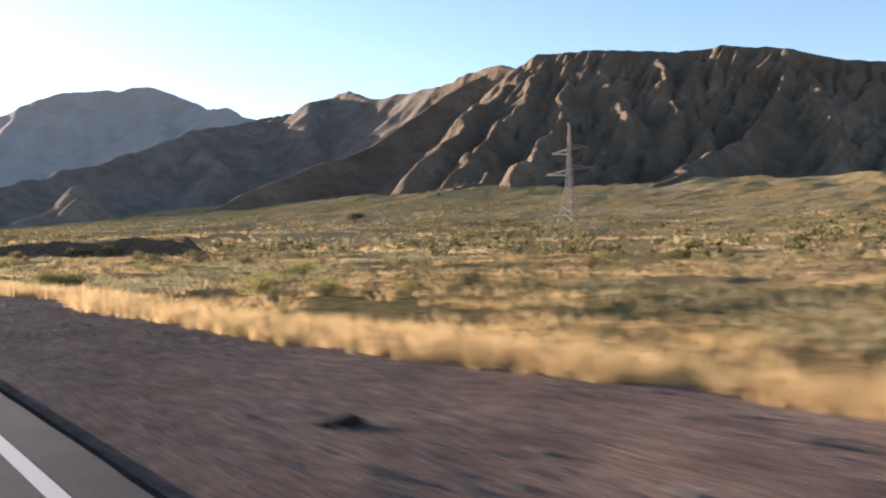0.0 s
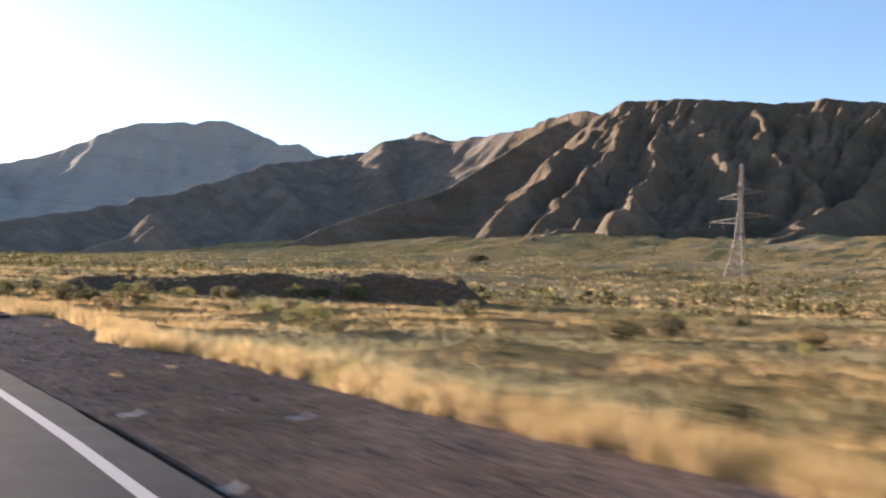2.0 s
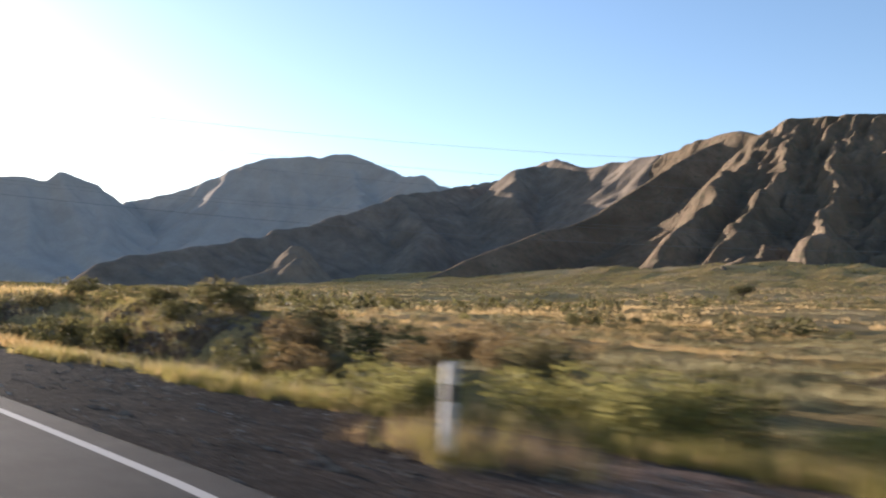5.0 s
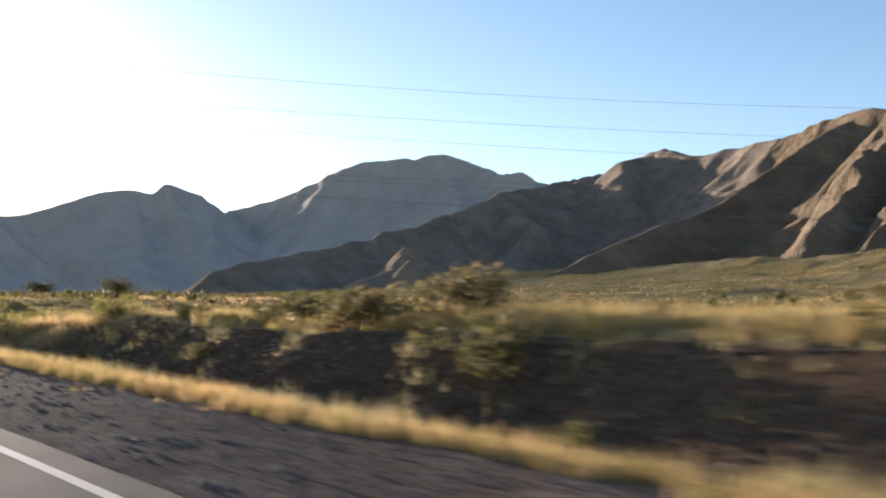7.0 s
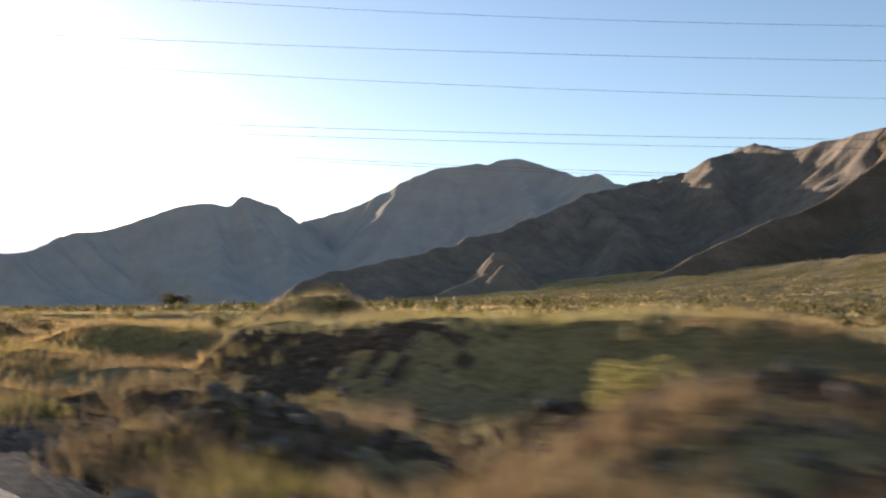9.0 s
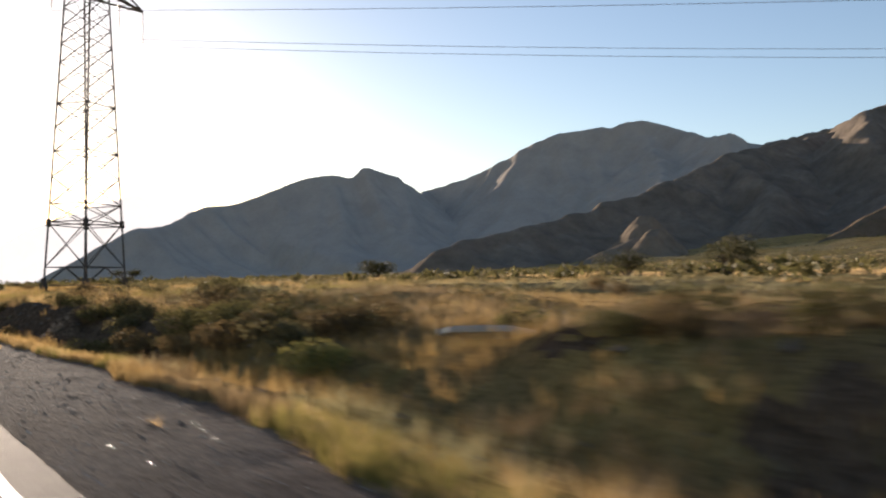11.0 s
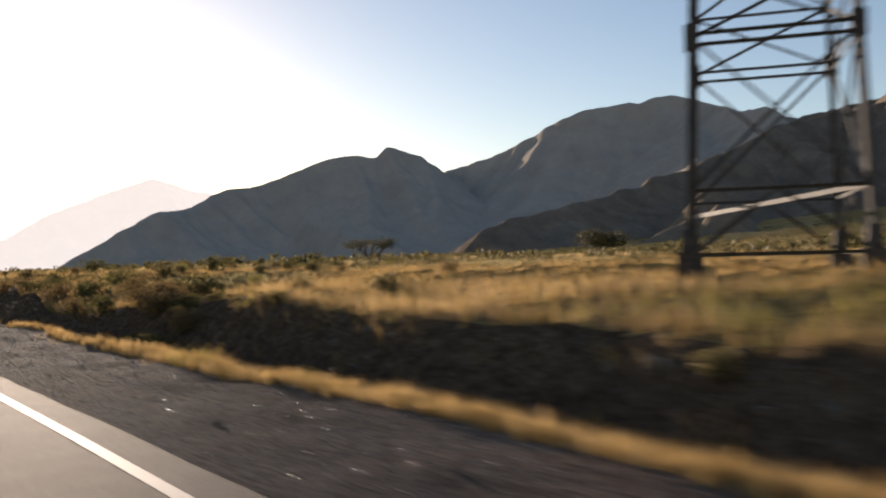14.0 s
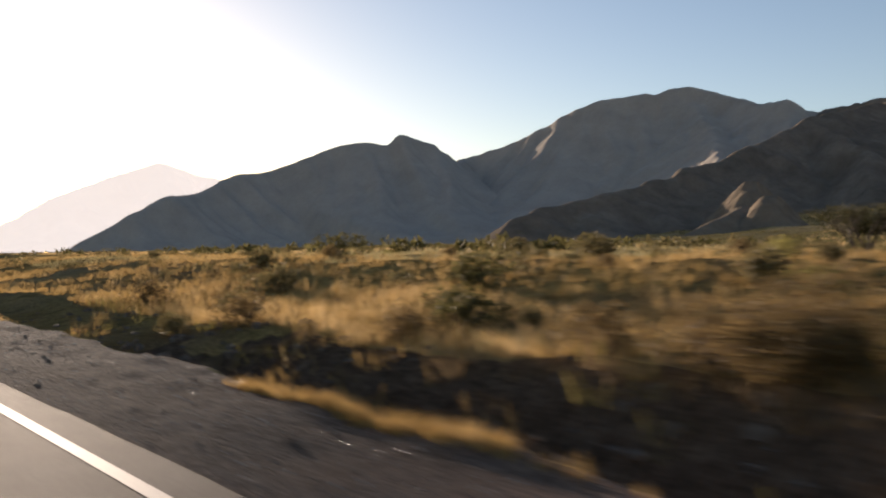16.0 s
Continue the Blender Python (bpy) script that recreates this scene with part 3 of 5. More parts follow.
crests = [
    ([(-190, 1116, 241), (-88, 1076, 233), (0, 1060, 220), (38, 1039, 221),
      (88, 1016, 211), (130, 990, 193), (190, 960, 177), (330, 900, 150), (560, 800, 140)], 0.56, 9, 100, 6.0, 1.5, 36.0, True, 22.0),
    ([(-394, 1364, 255), (-268, 1225, 256), (-238, 1180, 240), (-222, 1150, 230), (-190, 1116, 241)], 0.85, 7, 105, 0.0, 1.5, 30.0, True, 20.0),
]
# the larger ribs of the front face
front_ribs = [
    ([(-131, 1037, 203), (-133, 854, 120), (-126, 710, 70), (-139, 620, 40)], 1.05, 6, 110, 0.0, 4.0, 17.0, False, 34.0),
    ([(-117, 1033, 203), (-79, 928, 158), (-55, 854, 120), (-57, 730, 54)], 1.05, 6, 120, 0.0, 4.0, 17.0, False, 34.0),
    ([(6, 1027, 206), (4, 860, 120), (10, 800, 92), (-20, 668, 42)], 1.05, 6, 130, 0.0, 4.0, 17.0, False, 34.0),
    ([(-46, 1052, 218), (-15, 874, 132), (-30, 772, 74)], 1.05, 6, 140, 0.0, 4.0, 17.0, False, 34.0),
]
front_ribs += [
    ([(100, 971, 182), (73, 878, 133), (49, 796, 92), (4, 738, 58)], 1.0, 6, 150, 0.0, 4.0, 17.0, False, 34.0),
    ([(121, 967, 180), (120, 843, 116), (111, 700, 56)], 1.05, 6, 160, 0.0, 4.0, 17.0, False, 34.0),
    ([(75, 846, 105), (11, 728, 69), (-19, 608, 40)], 0.8, 4, 170, 0.0, 2.0, 19.0, False, 26.0),
    ([(-176, 1065, 214), (-185, 896, 135), (-193, 802, 96), (-201, 721, 62)], 1.0, 6, 180, 0.0, 4.0, 17.0, False, 34.0),
    ([(-228, 1038, 188), (-232, 914, 138), (-241, 758, 76)], 1.0, 6, 190, 0.0, 4.0, 17.0, False, 34.0),
]
# the long spur before it, and a low rib
spurs = [
    ([(-475, 781, 33), (-454, 855, 62), (-427, 953, 94), (-415, 1000, 104), (-396, 1040, 122), (-342, 1112, 180), (-300, 1180, 224), (-268, 1225, 250)], 0.72, 4, 200, 0.0, 1.5, 36.0),
    ([(-215, 955, 128), (-222, 885, 100), (-232, 805, 70)], 0.95, 4, 210, 0.0, 3.0, 17.0, False, 20.0),
]
mountain("badland_ridge", (-800, 760, 540, 1760), 2.7, crests + front_ribs + spurs, "eroded brown badland ridge with deep gullies, flat-topped", MOUNTAIN, ["cliff_face", "crest"] + ["rib"] * 9 + ["spur", "rib"], rounds=18, power=0.030, softer=0.8, rub_west=5)
mountain("dark_spur", (-1400, -250, 560, 2100), 4.5, [
    ([(-858, 690, 10), (-864, 736, 44), (-850, 930, 82), (-835, 1080, 121), (-825, 1165, 146), (-817, 1290, 192), (-800, 1500, 235), (-860, 1850, 300)], 0.45, 5, 400, 0.0, 2.0, 60.0, False, 30.0),
    ([(-817, 1290, 190), (-700, 1180, 128), (-640, 1060, 70)], 0.6, 4, 410, 0.0, 2.0, 40.0, False, 20.0),
], "dark brown mountain spur in shade", SHADEROCK, ["long_spur", "side_slope"], power=0.022, rub=4)
mountain("side_hill", (-820, -520, 620, 1000), 2.0, [
    ([(-655, 665, 8), (-652, 735, 28), (-655, 785, 40), (-662, 812, 46)], 0.62, 2, 430, 0.0, 1.0, 30.0),
    ([(-660, 812, 56), (-666, 826, 66), (-676, 856, 52)], 0.95, 2, 435, 2.0, 1.0, 24.0),
    ([(-624, 768, 42), (-630, 786, 50), (-640, 806, 44), (-655, 830, 36)], 1.0, 2, 440, 2.0, 1.0, 24.0),
    ([(-600, 766, 24), (-608, 782, 30), (-633, 800, 36)], 0.8, 2, 445, 0.0, 1.0, 24.0),
], "small pale twin-humped hill in front of the dark spur", PALESOIL, ["foot_slope", "hump", "hump", "foot_slope"], rounds=5, power=0.012)
summit = [
    ([(-2290, 2080, 318), (-2210, 2100, 332), (-2120, 2130, 356), (-2050, 2140, 375), (-1990, 2150, 400), (-1945, 2155, 417), (-1900, 2160, 434), (-1840, 2180, 455),
      (-1780, 2220, 467), (-1720, 2260, 474), (-1680, 2280, 470), (-1650, 2300, 486), (-1600, 2338, 490), (-1530, 2320, 464), (-1440, 2290, 428), (-1330, 2200, 392), (-1228, 2127, 375),
      (-1237, 2323, 362), (-1040, 2080, 325)], 0.74, 14, 500, 0.0, 3.0, 110.0, False, 22.0),
]
summit_ribs = [
    ([(-1380, 2240, 388), (-1290, 2000, 276), (-1220, 1840, 182)], 0.75, 6, 530, 0.0, 4.0, 50.0, False, 40.0),
    ([(-1290, 2170, 364), (-1200, 1950, 258), (-1140, 1800, 168)], 0.75, 6, 540, 0.0, 4.0, 50.0, False, 40.0),
    ([(-1228, 2127, 348), (-1110, 1900, 240), (-1050, 1770, 158)], 0.75, 6, 550, 0.0, 4.0, 50.0, False, 40.0),
    ([(-1600, 2338, 455), (-1380, 2050, 318), (-1200, 1750, 210), (-1150, 1500, 105)], 0.52, 9, 520, 0.0, 4.0, 70.0, False, 60.0),
]
mountain("high_peak", (-2700, -150, 760, 3100), 6.5, summit + summit_ribs, "high pale brown mountain with a rounded rocky summit", HAZEROCK, ["summit_ridge", "rib", "rib", "rib", "spur"], rounds=14, power=0.022, rub=7)
mountain("saddle_ridge", (-1300, -150, 1000, 2500), 5.0, [
    ([(-1237, 2323, 365), (-860, 1850, 306), (-694, 1640, 302), (-665, 1590, 296), (-632, 1560, 292), (-560, 1500, 262), (-394, 1364, 255)], 0.74, 4, 560, 0.0, 3.0, 80.0, False, 20.0),
    # side ridge, its shape raised to throw shade on the badland crest
    ([(-665, 1590, 290), (-690, 1500, 268), (-660, 1420, 232), (-600, 1320, 160)], 0.7, 5, 570, 0.0, 3.0, 60.0, False, 20.0),
], "brown gullied saddle between the high mountain and the badland ridge", SHADEROCK, ["saddle_crest", "side_slope"], power=0.012, rub=2)
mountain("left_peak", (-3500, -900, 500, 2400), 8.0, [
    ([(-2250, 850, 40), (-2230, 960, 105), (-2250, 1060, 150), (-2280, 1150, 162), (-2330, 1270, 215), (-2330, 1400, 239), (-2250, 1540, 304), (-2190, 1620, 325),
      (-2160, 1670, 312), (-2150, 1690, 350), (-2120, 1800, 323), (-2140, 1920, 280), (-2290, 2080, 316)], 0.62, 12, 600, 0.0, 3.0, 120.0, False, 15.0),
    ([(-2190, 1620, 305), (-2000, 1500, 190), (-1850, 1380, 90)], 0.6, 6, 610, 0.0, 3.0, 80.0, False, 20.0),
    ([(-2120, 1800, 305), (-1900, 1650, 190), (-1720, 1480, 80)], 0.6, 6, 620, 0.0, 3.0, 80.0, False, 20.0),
], "broad pale mountain with a small rocky summit", HAZEROCK, ["summit_ridge", "rib", "rib"], rounds=12, power=0.022, rub=3)
# Bright haze is painted on the far hill: pale colour plus emission.
hazy = Nodes("haze_glow", 1.0, 0.0)
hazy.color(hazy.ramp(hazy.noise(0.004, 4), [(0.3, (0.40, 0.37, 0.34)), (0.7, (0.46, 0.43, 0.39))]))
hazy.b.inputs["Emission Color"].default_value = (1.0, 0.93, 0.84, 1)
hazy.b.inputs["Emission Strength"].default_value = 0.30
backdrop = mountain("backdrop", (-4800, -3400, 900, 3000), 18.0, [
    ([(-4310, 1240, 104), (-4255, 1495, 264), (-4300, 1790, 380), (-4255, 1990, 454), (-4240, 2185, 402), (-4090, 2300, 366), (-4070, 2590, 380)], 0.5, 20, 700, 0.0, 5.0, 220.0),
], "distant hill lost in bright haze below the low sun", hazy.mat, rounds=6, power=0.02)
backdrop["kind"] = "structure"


# ---- grass and shrubs ----
rng = np.random.default_rng(7)


def blades(name, x, y, z, height, count, spread, width, mat, label, lean=0.35):
    """Tufts of narrow blades as one object; x, y, z, height are arrays, one entry a tuft."""
    n = len(x) * count
    bx, by, bz = (np.repeat(v, count) for v in (x, y, z))
    hh = np.repeat(height, count) * rng.uniform(0.3, 1.12, n)
    ang, r = rng.uniform(0, 2 * np.pi, n), spread * np.repeat(height, count) * np.sqrt(rng.uniform(0, 1, n))
    bx, by = bx + np.cos(ang) * r, by + np.sin(ang) * r
    ax, ay = np.cos(ang), np.sin(ang)
    ww = width * rng.uniform(0.6, 1.3, n) * (0.5 + hh)
    tw = rng.uniform(0, np.pi, n)
    tx, ty = np.cos(tw) * ww, np.sin(tw) * ww
    ln = lean * hh * rng.uniform(0.2, 1.0, n)
    co = np.empty((n, 3, 3), np.float32)
    co[:, 0] = np.stack([bx - tx, by - ty, bz - 0.03], -1)
    co[:, 1] = np.stack([bx + tx, by + ty, bz - 0.03], -1)
    co[:, 2] = np.stack([bx + ax * ln, by + ay * ln, bz + hh], -1)
    me = raw_mesh(name, co.reshape(-1, 3), np.arange(n * 3).reshape(-1, 3), smooth=False)
    return thing(name, me, mat, label, "grass", "stuff")


def scatter(n, s0, s1, dmin, dmax, power):
    """Random places beside the road; power over 1 puts more of them near it."""
    s = rng.uniform(s0, s1, n)
    d = dmin(s) + (dmax - dmin(s)) * rng.uniform(0, 1, n) ** power
    return s, d


def grow(s, d):
    x, y = at_road(s, d)
    return x, y, ground_z(s, d, x, y)


# golden strip along the shoulder
s, d = scatter(27000, -20, 350, lambda s: grass_d(s) - 0.1, 0, 1)
width = np.interp(s, [0, 40, 75, 110, 135, 160, 180, 190, 220, 226, 235, 285, 292, 297, 302, 340], [1.7, 1.6, 1.1, 0.9, 0.8, 0.8, 1.0, 1.8, 1.2, 0.7, 0.45, 0.45, 0.8, 0.8, 0.4, 0.4])
d = grass_d(s) - 0.15 + width * rng.beta(1.3, 1.6, len(s))
ok = fbm(s / 3.0, d / 2.0, 2, 61) + 0.22 * (rng.uniform(0, 1, len(s)) - 0.5) > np.interp(s, [0, 74, 84, 110, 116, 132, 138, 150, 172, 177, 182, 225, 235, 298, 301, 306, 314, 340], [0.18, 0.30, 0.52, 0.52, 0.62, 0.62, 0.46, 0.22, 0.28, 0.58, 0.66, 0.56, 0.24, 0.32, 0.46, 0.48, 0.62, 0.66])
x, y, z = grow(s[ok], d[ok])
tall = rng.uniform(0.16, 0.42, len(x)) * np.interp(s[ok], [0, 120, 150, 230, 245], [1, 0.9, 0.8, 0.9, 0.55])
dull = (rng.uniform(0, 1, len(x)) < np.interp(s[ok], [0, 70, 88, 110, 132, 142, 166, 176, 236, 246, 306, 316], [0.1, 0.2, 0.6, 0.93, 0.9, 0.3, 0.3, 0.85, 0.8, 0.45, 0.6, 0.9]))
dull_green = dull & (fbm(x / 4.0, y / 4.0, 2, 62) > np.interp(s[ok], [100, 106, 130, 140, 230, 240], [0.5, 0.38, 0.38, 0.5, 0.5, 0.66]))
withered = (s[ok] > 170) & (s[ok] < 236)
for name, mat, label, pick in (("verge_grass", STRAW, "golden dry grass along the gravel shoulder", ~dull), ("brown_verge_grass", BROWNGRASS, "brown dry grass along the gravel shoulder", dull & ~dull_green & ~withered), ("withered_verge_grass", DRYBROWN, "withered brown grass beside the rubble", dull & ~dull_green & withered), ("green_verge_grass", GREENGRASS, "yellow-green grass along the gravel shoulder", dull_green)):
    blades(name, x[pick], y[pick], z[pick], tall[pick], 12, 0.42, 0.012, mat, label)

# tall golden grass on top of the cut bank
s = rng.uniform(236, 350, 9000)
d = np.interp(s, [236, 250, 300, 318, 350], [8.5, 9.2, 8.8, 7.8, 7.6]) + 6.0 * rng.uniform(0, 1, len(s)) ** 1.6
ok = (fbm(s / 4.0, d / 3.0, 3, 63) > np.interp(s, [236, 252, 264], [0.52, 0.44, 0.28])) & (d > bank_d(s) - 0.05 + 0.5 * vnoise(s / 0.6, d / 0.6, 70))
x, y, z = grow(s[ok], d[ok])
tone = fbm(x / 5.0, y / 5.0, 3, 64) + 0.42 * (rng.uniform(0, 1, len(x)) - 0.5)
for name, mat, label, pick in (("bank_grass", STRAW, "tall golden grass on top of the ditch bank", tone > 0.66), ("brown_bank_grass", BROWNGRASS, "tall brown grass on top of the ditch bank", (tone > 0.47) & (tone <= 0.66)), ("withered_bank_grass", DRYBROWN, "withered dull brown grass on top of the ditch bank", (tone > 0.30) & (tone <= 0.47)), ("green_bank_grass", GREENGRASS, "dull olive grass on top of the ditch bank", tone <= 0.30)):
    blades(name, x[pick], y[pick], z[pick], rng.uniform(0.18, 0.52, pick.sum()), 11, 0.6, 0.010, mat, label)
s = rng.uniform(134, 174, 4200)
d = 12.2 + 6.0 * rng.uniform(0, 1, len(s)) ** 1.5
ok = fbm(s / 5.0, d / 4.0, 3, 68) > 0.40
x, y, z = grow(s[ok], d[ok])
mixed = rng.uniform(0, 1, len(x)) < 0.5
blades("bank_top_straw", x[mixed], y[mixed], z[mixed], rng.uniform(0.2, 0.6, mixed.sum()), 11, 0.6, 0.011, STRAW, "golden grass on top of the stony bank")
blades("bank_top_green", x[~mixed], y[~mixed], z[~mixed], rng.uniform(0.2, 0.5, (~mixed).sum()), 11, 0.6, 0.011, GREENGRASS, "yellow-green grass on top of the stony bank")
s = rng.uniform(168, 262, 27000)
d = 3.2 + 20 * rng.uniform(0, 1, len(s)) ** 1.4
ok = (fbm(s / 5.0, d / 4.0, 3, 65) > np.interp(s, [174, 204, 212, 224, 262], [0.41, 0.41, 0.38, 0.34, 0.44])) & (d > grass_d(s) + np.interp(s, [238, 248], [0, 4.3])) & ((s > 174) | (d > 9.5) | (s > 171.5))
ok = ok & ((s < 206) | (d > 9) | (fbm(s / 1.9, d / 1.5, 3, 58) > 0.50))
ok = ok & ((s > 206) | (d > 10.5) | (fbm(s / 1.7, d / 1.5, 3, 69) > np.interp(s, [186, 204], [0.64, 0.58])))
x, y, z = grow(s[ok], d[ok])
half_ = fbm(x / 6.0, y / 6.0, 2, 66) + 0.3 * (rng.uniform(0, 1, len(x)) - 0.5) > np.interp(s[ok], [205, 220], [0.5, 0.38])
blades("mound_brown_grass", x[half_], y[half_], z[half_], rng.uniform(0.08, 0.42, half_.sum()), 11, 0.8, 0.010, DRYBROWN, "brown dry grass over the roadside mounds")
blades("mound_green_grass", x[~half_], y[~half_], z[~half_], rng.uniform(0.08, 0.38, (~half_).sum()), 11, 0.8, 0.010, GREENGRASS, "green and yellow grass over the roadside mounds")

# stray tufts on the shoulder
s, d = scatter(420, -10, 345, lambda s: edge_d(s) + 1.0, 6.5, 0.6)
ok = (fbm(s / 5.0, d / 1.2, 2, 67) > 0.60) & (d < grass_d(s))
x, y, z = grow(s[ok], d[ok])
blades("shoulder_tufts", x, y, z, rng.uniform(0.06, 0.17, len(x)), 12, 1.0, 0.012, STRAW, "small dry grass tufts in the gravel")

# tall golden grass where the ditch ends
s, d = rng.normal(176.5, 2.2, 2600), rng.normal(11.6, 2.0, 2600)
ok = (d > 8.6) & (fbm(s / 1.8, d / 1.8, 2, 96) > 0.44)
x, y, z = grow(s[ok], d[ok])
blades("golden_clump_grass", x, y, z, rng.uniform(0.25, 0.65, len(x)), 12, 0.6, 0.010, STRAW, "tall golden grass at the end of the ditch", 0.5)
s = rng.uniform(170, 184, 700)
d = 6.4 + 5.5 * rng.uniform(0, 1, len(s))
x, y, z = grow(s, d)
blades("ditch_end_grass", x, y, z, rng.uniform(0.12, 0.36, len(x)), 12, 0.8, 0.010, PALEGREEN, "grey-green grass at the end of the ditch", 0.5)

# withered tufts hanging over the edge of the bank
s = rng.uniform(247, 336, 1500)
d = bank_d(s) - 0.45 + 0.8 * rng.uniform(0, 1, len(s))
ok = fbm(s / 2.2, d / 1.5, 2, 57) > 0.52
x, y, z = grow(s[ok], d[ok])
blades("overhanging_grass", x, y, z, rng.uniform(0.10, 0.34, len(x)), 14, 0.9, 0.010, DRYBROWN, "withered brown grass hanging over the ditch bank", 0.9)

# weeds round the guide post, over the heap beside it, and a green clump at the ditch
s = np.r_[rng.normal(110.2, 0.7, 70), rng.normal(126.5, 3.0, 420), rng.normal(279.8, 0.5, 40), rng.uniform(104, 124, 220)]
d = np.r_[rng.normal(6.3, 0.35, 70), rng.normal(11.0, 1.2, 420), rng.normal(5.9, 0.3, 40), grass_d(s[530:]) + rng.uniform(0, 1.8, 220)]
tall = np.r_[rng.uniform(0.2, 0.55, 70), rng.uniform(0.15, 0.45, 420), rng.uniform(0.15, 0.4, 40), rng.uniform(0.15, 0.45, 220)]
x, y, z = grow(s, d)
mixed = rng.uniform(0, 1, len(x)) < 0.45
blades("green_weeds", x[mixed], y[mixed], z[mixed], tall[mixed], 16, 0.6, 0.010, GREENGRASS, "yellow-green weeds at the edge of the gravel", 0.5)
blades("brown_weeds", x[~mixed], y[~mixed], z[~mixed], tall[~mixed], 16, 0.6, 0.010, DRYBROWN, "withered brown weeds at the edge of the gravel", 0.5)

# grey-green tufts on the stony bank
s = rng.uniform(140, 174, 2000)
d = grass_d(s) + 0.8 + (bank_d(s) - grass_d(s) - 0.8) * rng.uniform(0, 1, len(s))
ok = fbm(s / 1.6, d / 1.3, 2, 56) > 0.52
x, y, z = grow(s[ok], d[ok])
blades("bank_tufts", x, y, z, rng.uniform(0.10, 0.36, len(x)), 16, 0.8, 0.010, PALEGREEN, "grey-green grass tufts on the stony bank", 0.6)

# brown grass on the slope before the second ditch
s, d = rng.uniform(232, 244, 520), rng.uniform(5.2, 9.4, 520)
ok = fbm(s / 2.0, d / 1.6, 2, 55) > 0.46
x, y, z = grow(s[ok], d[ok])
blades("slope_grass", x, y, z, rng.uniform(0.18, 0.46, len(x)), 14, 0.7, 0.010, BROWNGRASS, "brown grass on the slope before the ditch", 0.6)

# olive tufts inside the ditch, and on its edges
s = np.r_[rng.uniform(247, 263, 500), rng.uniform(263, 345, 420), rng.uniform(292.5, 296.5, 160), rng.uniform(316.0, 317.4, 14)]
d = grass_d(s) + np.where(np.arange(len(s)) < 500, 0.2 + 1.9 * rng.uniform(0, 1, len(s)), np.where(np.arange(len(s)) < 920, 0.6 + 3.6 * rng.uniform(0, 1, len(s)), 0.1 + 0.8 * rng.uniform(0, 1, len(s))))
ok = fbm(s / 1.4, d / 1.1, 2, 99) > 0.50
x, y, z = grow(s[ok], d[ok])
mixed = fbm(x / 1.5, y / 1.5, 2, 100) > 0.5
blades("ditch_green_grass", x[mixed], y[mixed], z[mixed], rng.uniform(0.12, 0.42, mixed.sum()), 16, 0.8, 0.010, GREENGRASS, "olive grass tufts inside the roadside ditch", 0.6)
blades("ditch_brown_grass", x[~mixed], y[~mixed], z[~mixed], rng.uniform(0.12, 0.42, (~mixed).sum()), 16, 0.8, 0.010, BROWNGRASS, "brown grass tufts inside the roadside ditch", 0.6)

# brown clumps among the rubble
s = np.r_[rng.uniform(171, 204, 330), rng.uniform(180, 193, 260)]
d = edge_d(s) + 0.7 + 4.6 * rng.uniform(0, 1, len(s))
ok = fbm(s / 1.6, d / 1.3, 2, 98) > 0.5
x, y, z = grow(s[ok], d[ok])
blades("rubble_grass", x, y, z, rng.uniform(0.18, 0.5, len(x)), 46, 0.75, 0.008, DRYBROWN, "brown dry grass clumps among roadside rubble", 0.6)

# steppe grass, near
s, d = scatter(98000, -15, 400, lambda s: grass_d(s) + 0.8, 62, 1.7)
x, y, z = grow(s, d)
green = fbm(x / 11, y / 11, 3, 71) + 0.10 * (rng.uniform(0, 1, len(x)) - 0.5) - 0.13 * sstep(36, 22, s) * sstep(26, 16, d) + 0.03 * sstep(36, 46, s) * sstep(90, 80, s) + 0.12 * sstep(78, 86, s) * sstep(140, 125, s) * sstep(20, 12, d) - 0.09 * sstep(262, 275, s) * sstep(40, 25, d) - 0.16 * sstep(104, 112, s) * sstep(152, 142, s) * sstep(12, 17, d)
pit = np.interp(s, [-10, 135, 145, 171, 177, 242, 250, 345], [0, 0, 1, 1, 0, 0, 1, 1]) * ((d > grass_d(s) + np.interp(s, [236, 248], [1.6, 0.4])) & (d < np.where(s > 220, bank_d(s) + 0.1, 11.8)))
ok = (fbm(x / 5, y / 5, 3, 73) > np.interp(s, [0, 104, 114, 142, 152, 280, 300], [0.40, 0.40, 0.32, 0.32, 0.39, 0.39, 0.33]) + np.interp(s, [200, 240, 258, 266], [0.15, 0.20, 0.20, 0.42]) * pit)
ok = ok & ((s < 174) | (s > 206) | (d > 9.5) | (fbm(x / 1.6, y / 1.6, 2, 74) > 0.64))
late = rng.uniform(0, 1, len(s)) < np.interp(s, [0, 30, 45, 110, 175, 250, 290], [0.4, 0.4, 0.5, 0.5, 0.6, 0.65, 0.85])
for name, mat, label, pick in (("straw_steppe_grass", STRAW, "pale golden steppe grass in tufts", ok & (green < 0.50) & ~late), ("brown_steppe_grass", BROWNGRASS, "brown steppe grass in tufts", ok & (green < 0.50) & late), ("green_steppe_grass", PALEGREEN, "yellow-green steppe grass in tufts", ok & (green >= 0.50) & (pit < 0.5))):
    blades(name, x[pick], y[pick], z[pick], rng.uniform(0.10, 0.34, pick.sum()), 8, 0.9, 0.017, mat, label, 0.7)

# steppe grass, farther
s, d = scatter(46000, -60, 620, lambda s: 0 * s + 55, 480, 1.5)
x, y, z = grow(s, d)
ok = fbm(x / 14, y / 14, 3, 75) > 0.44
green = fbm(x / 30, y / 30, 3, 77)
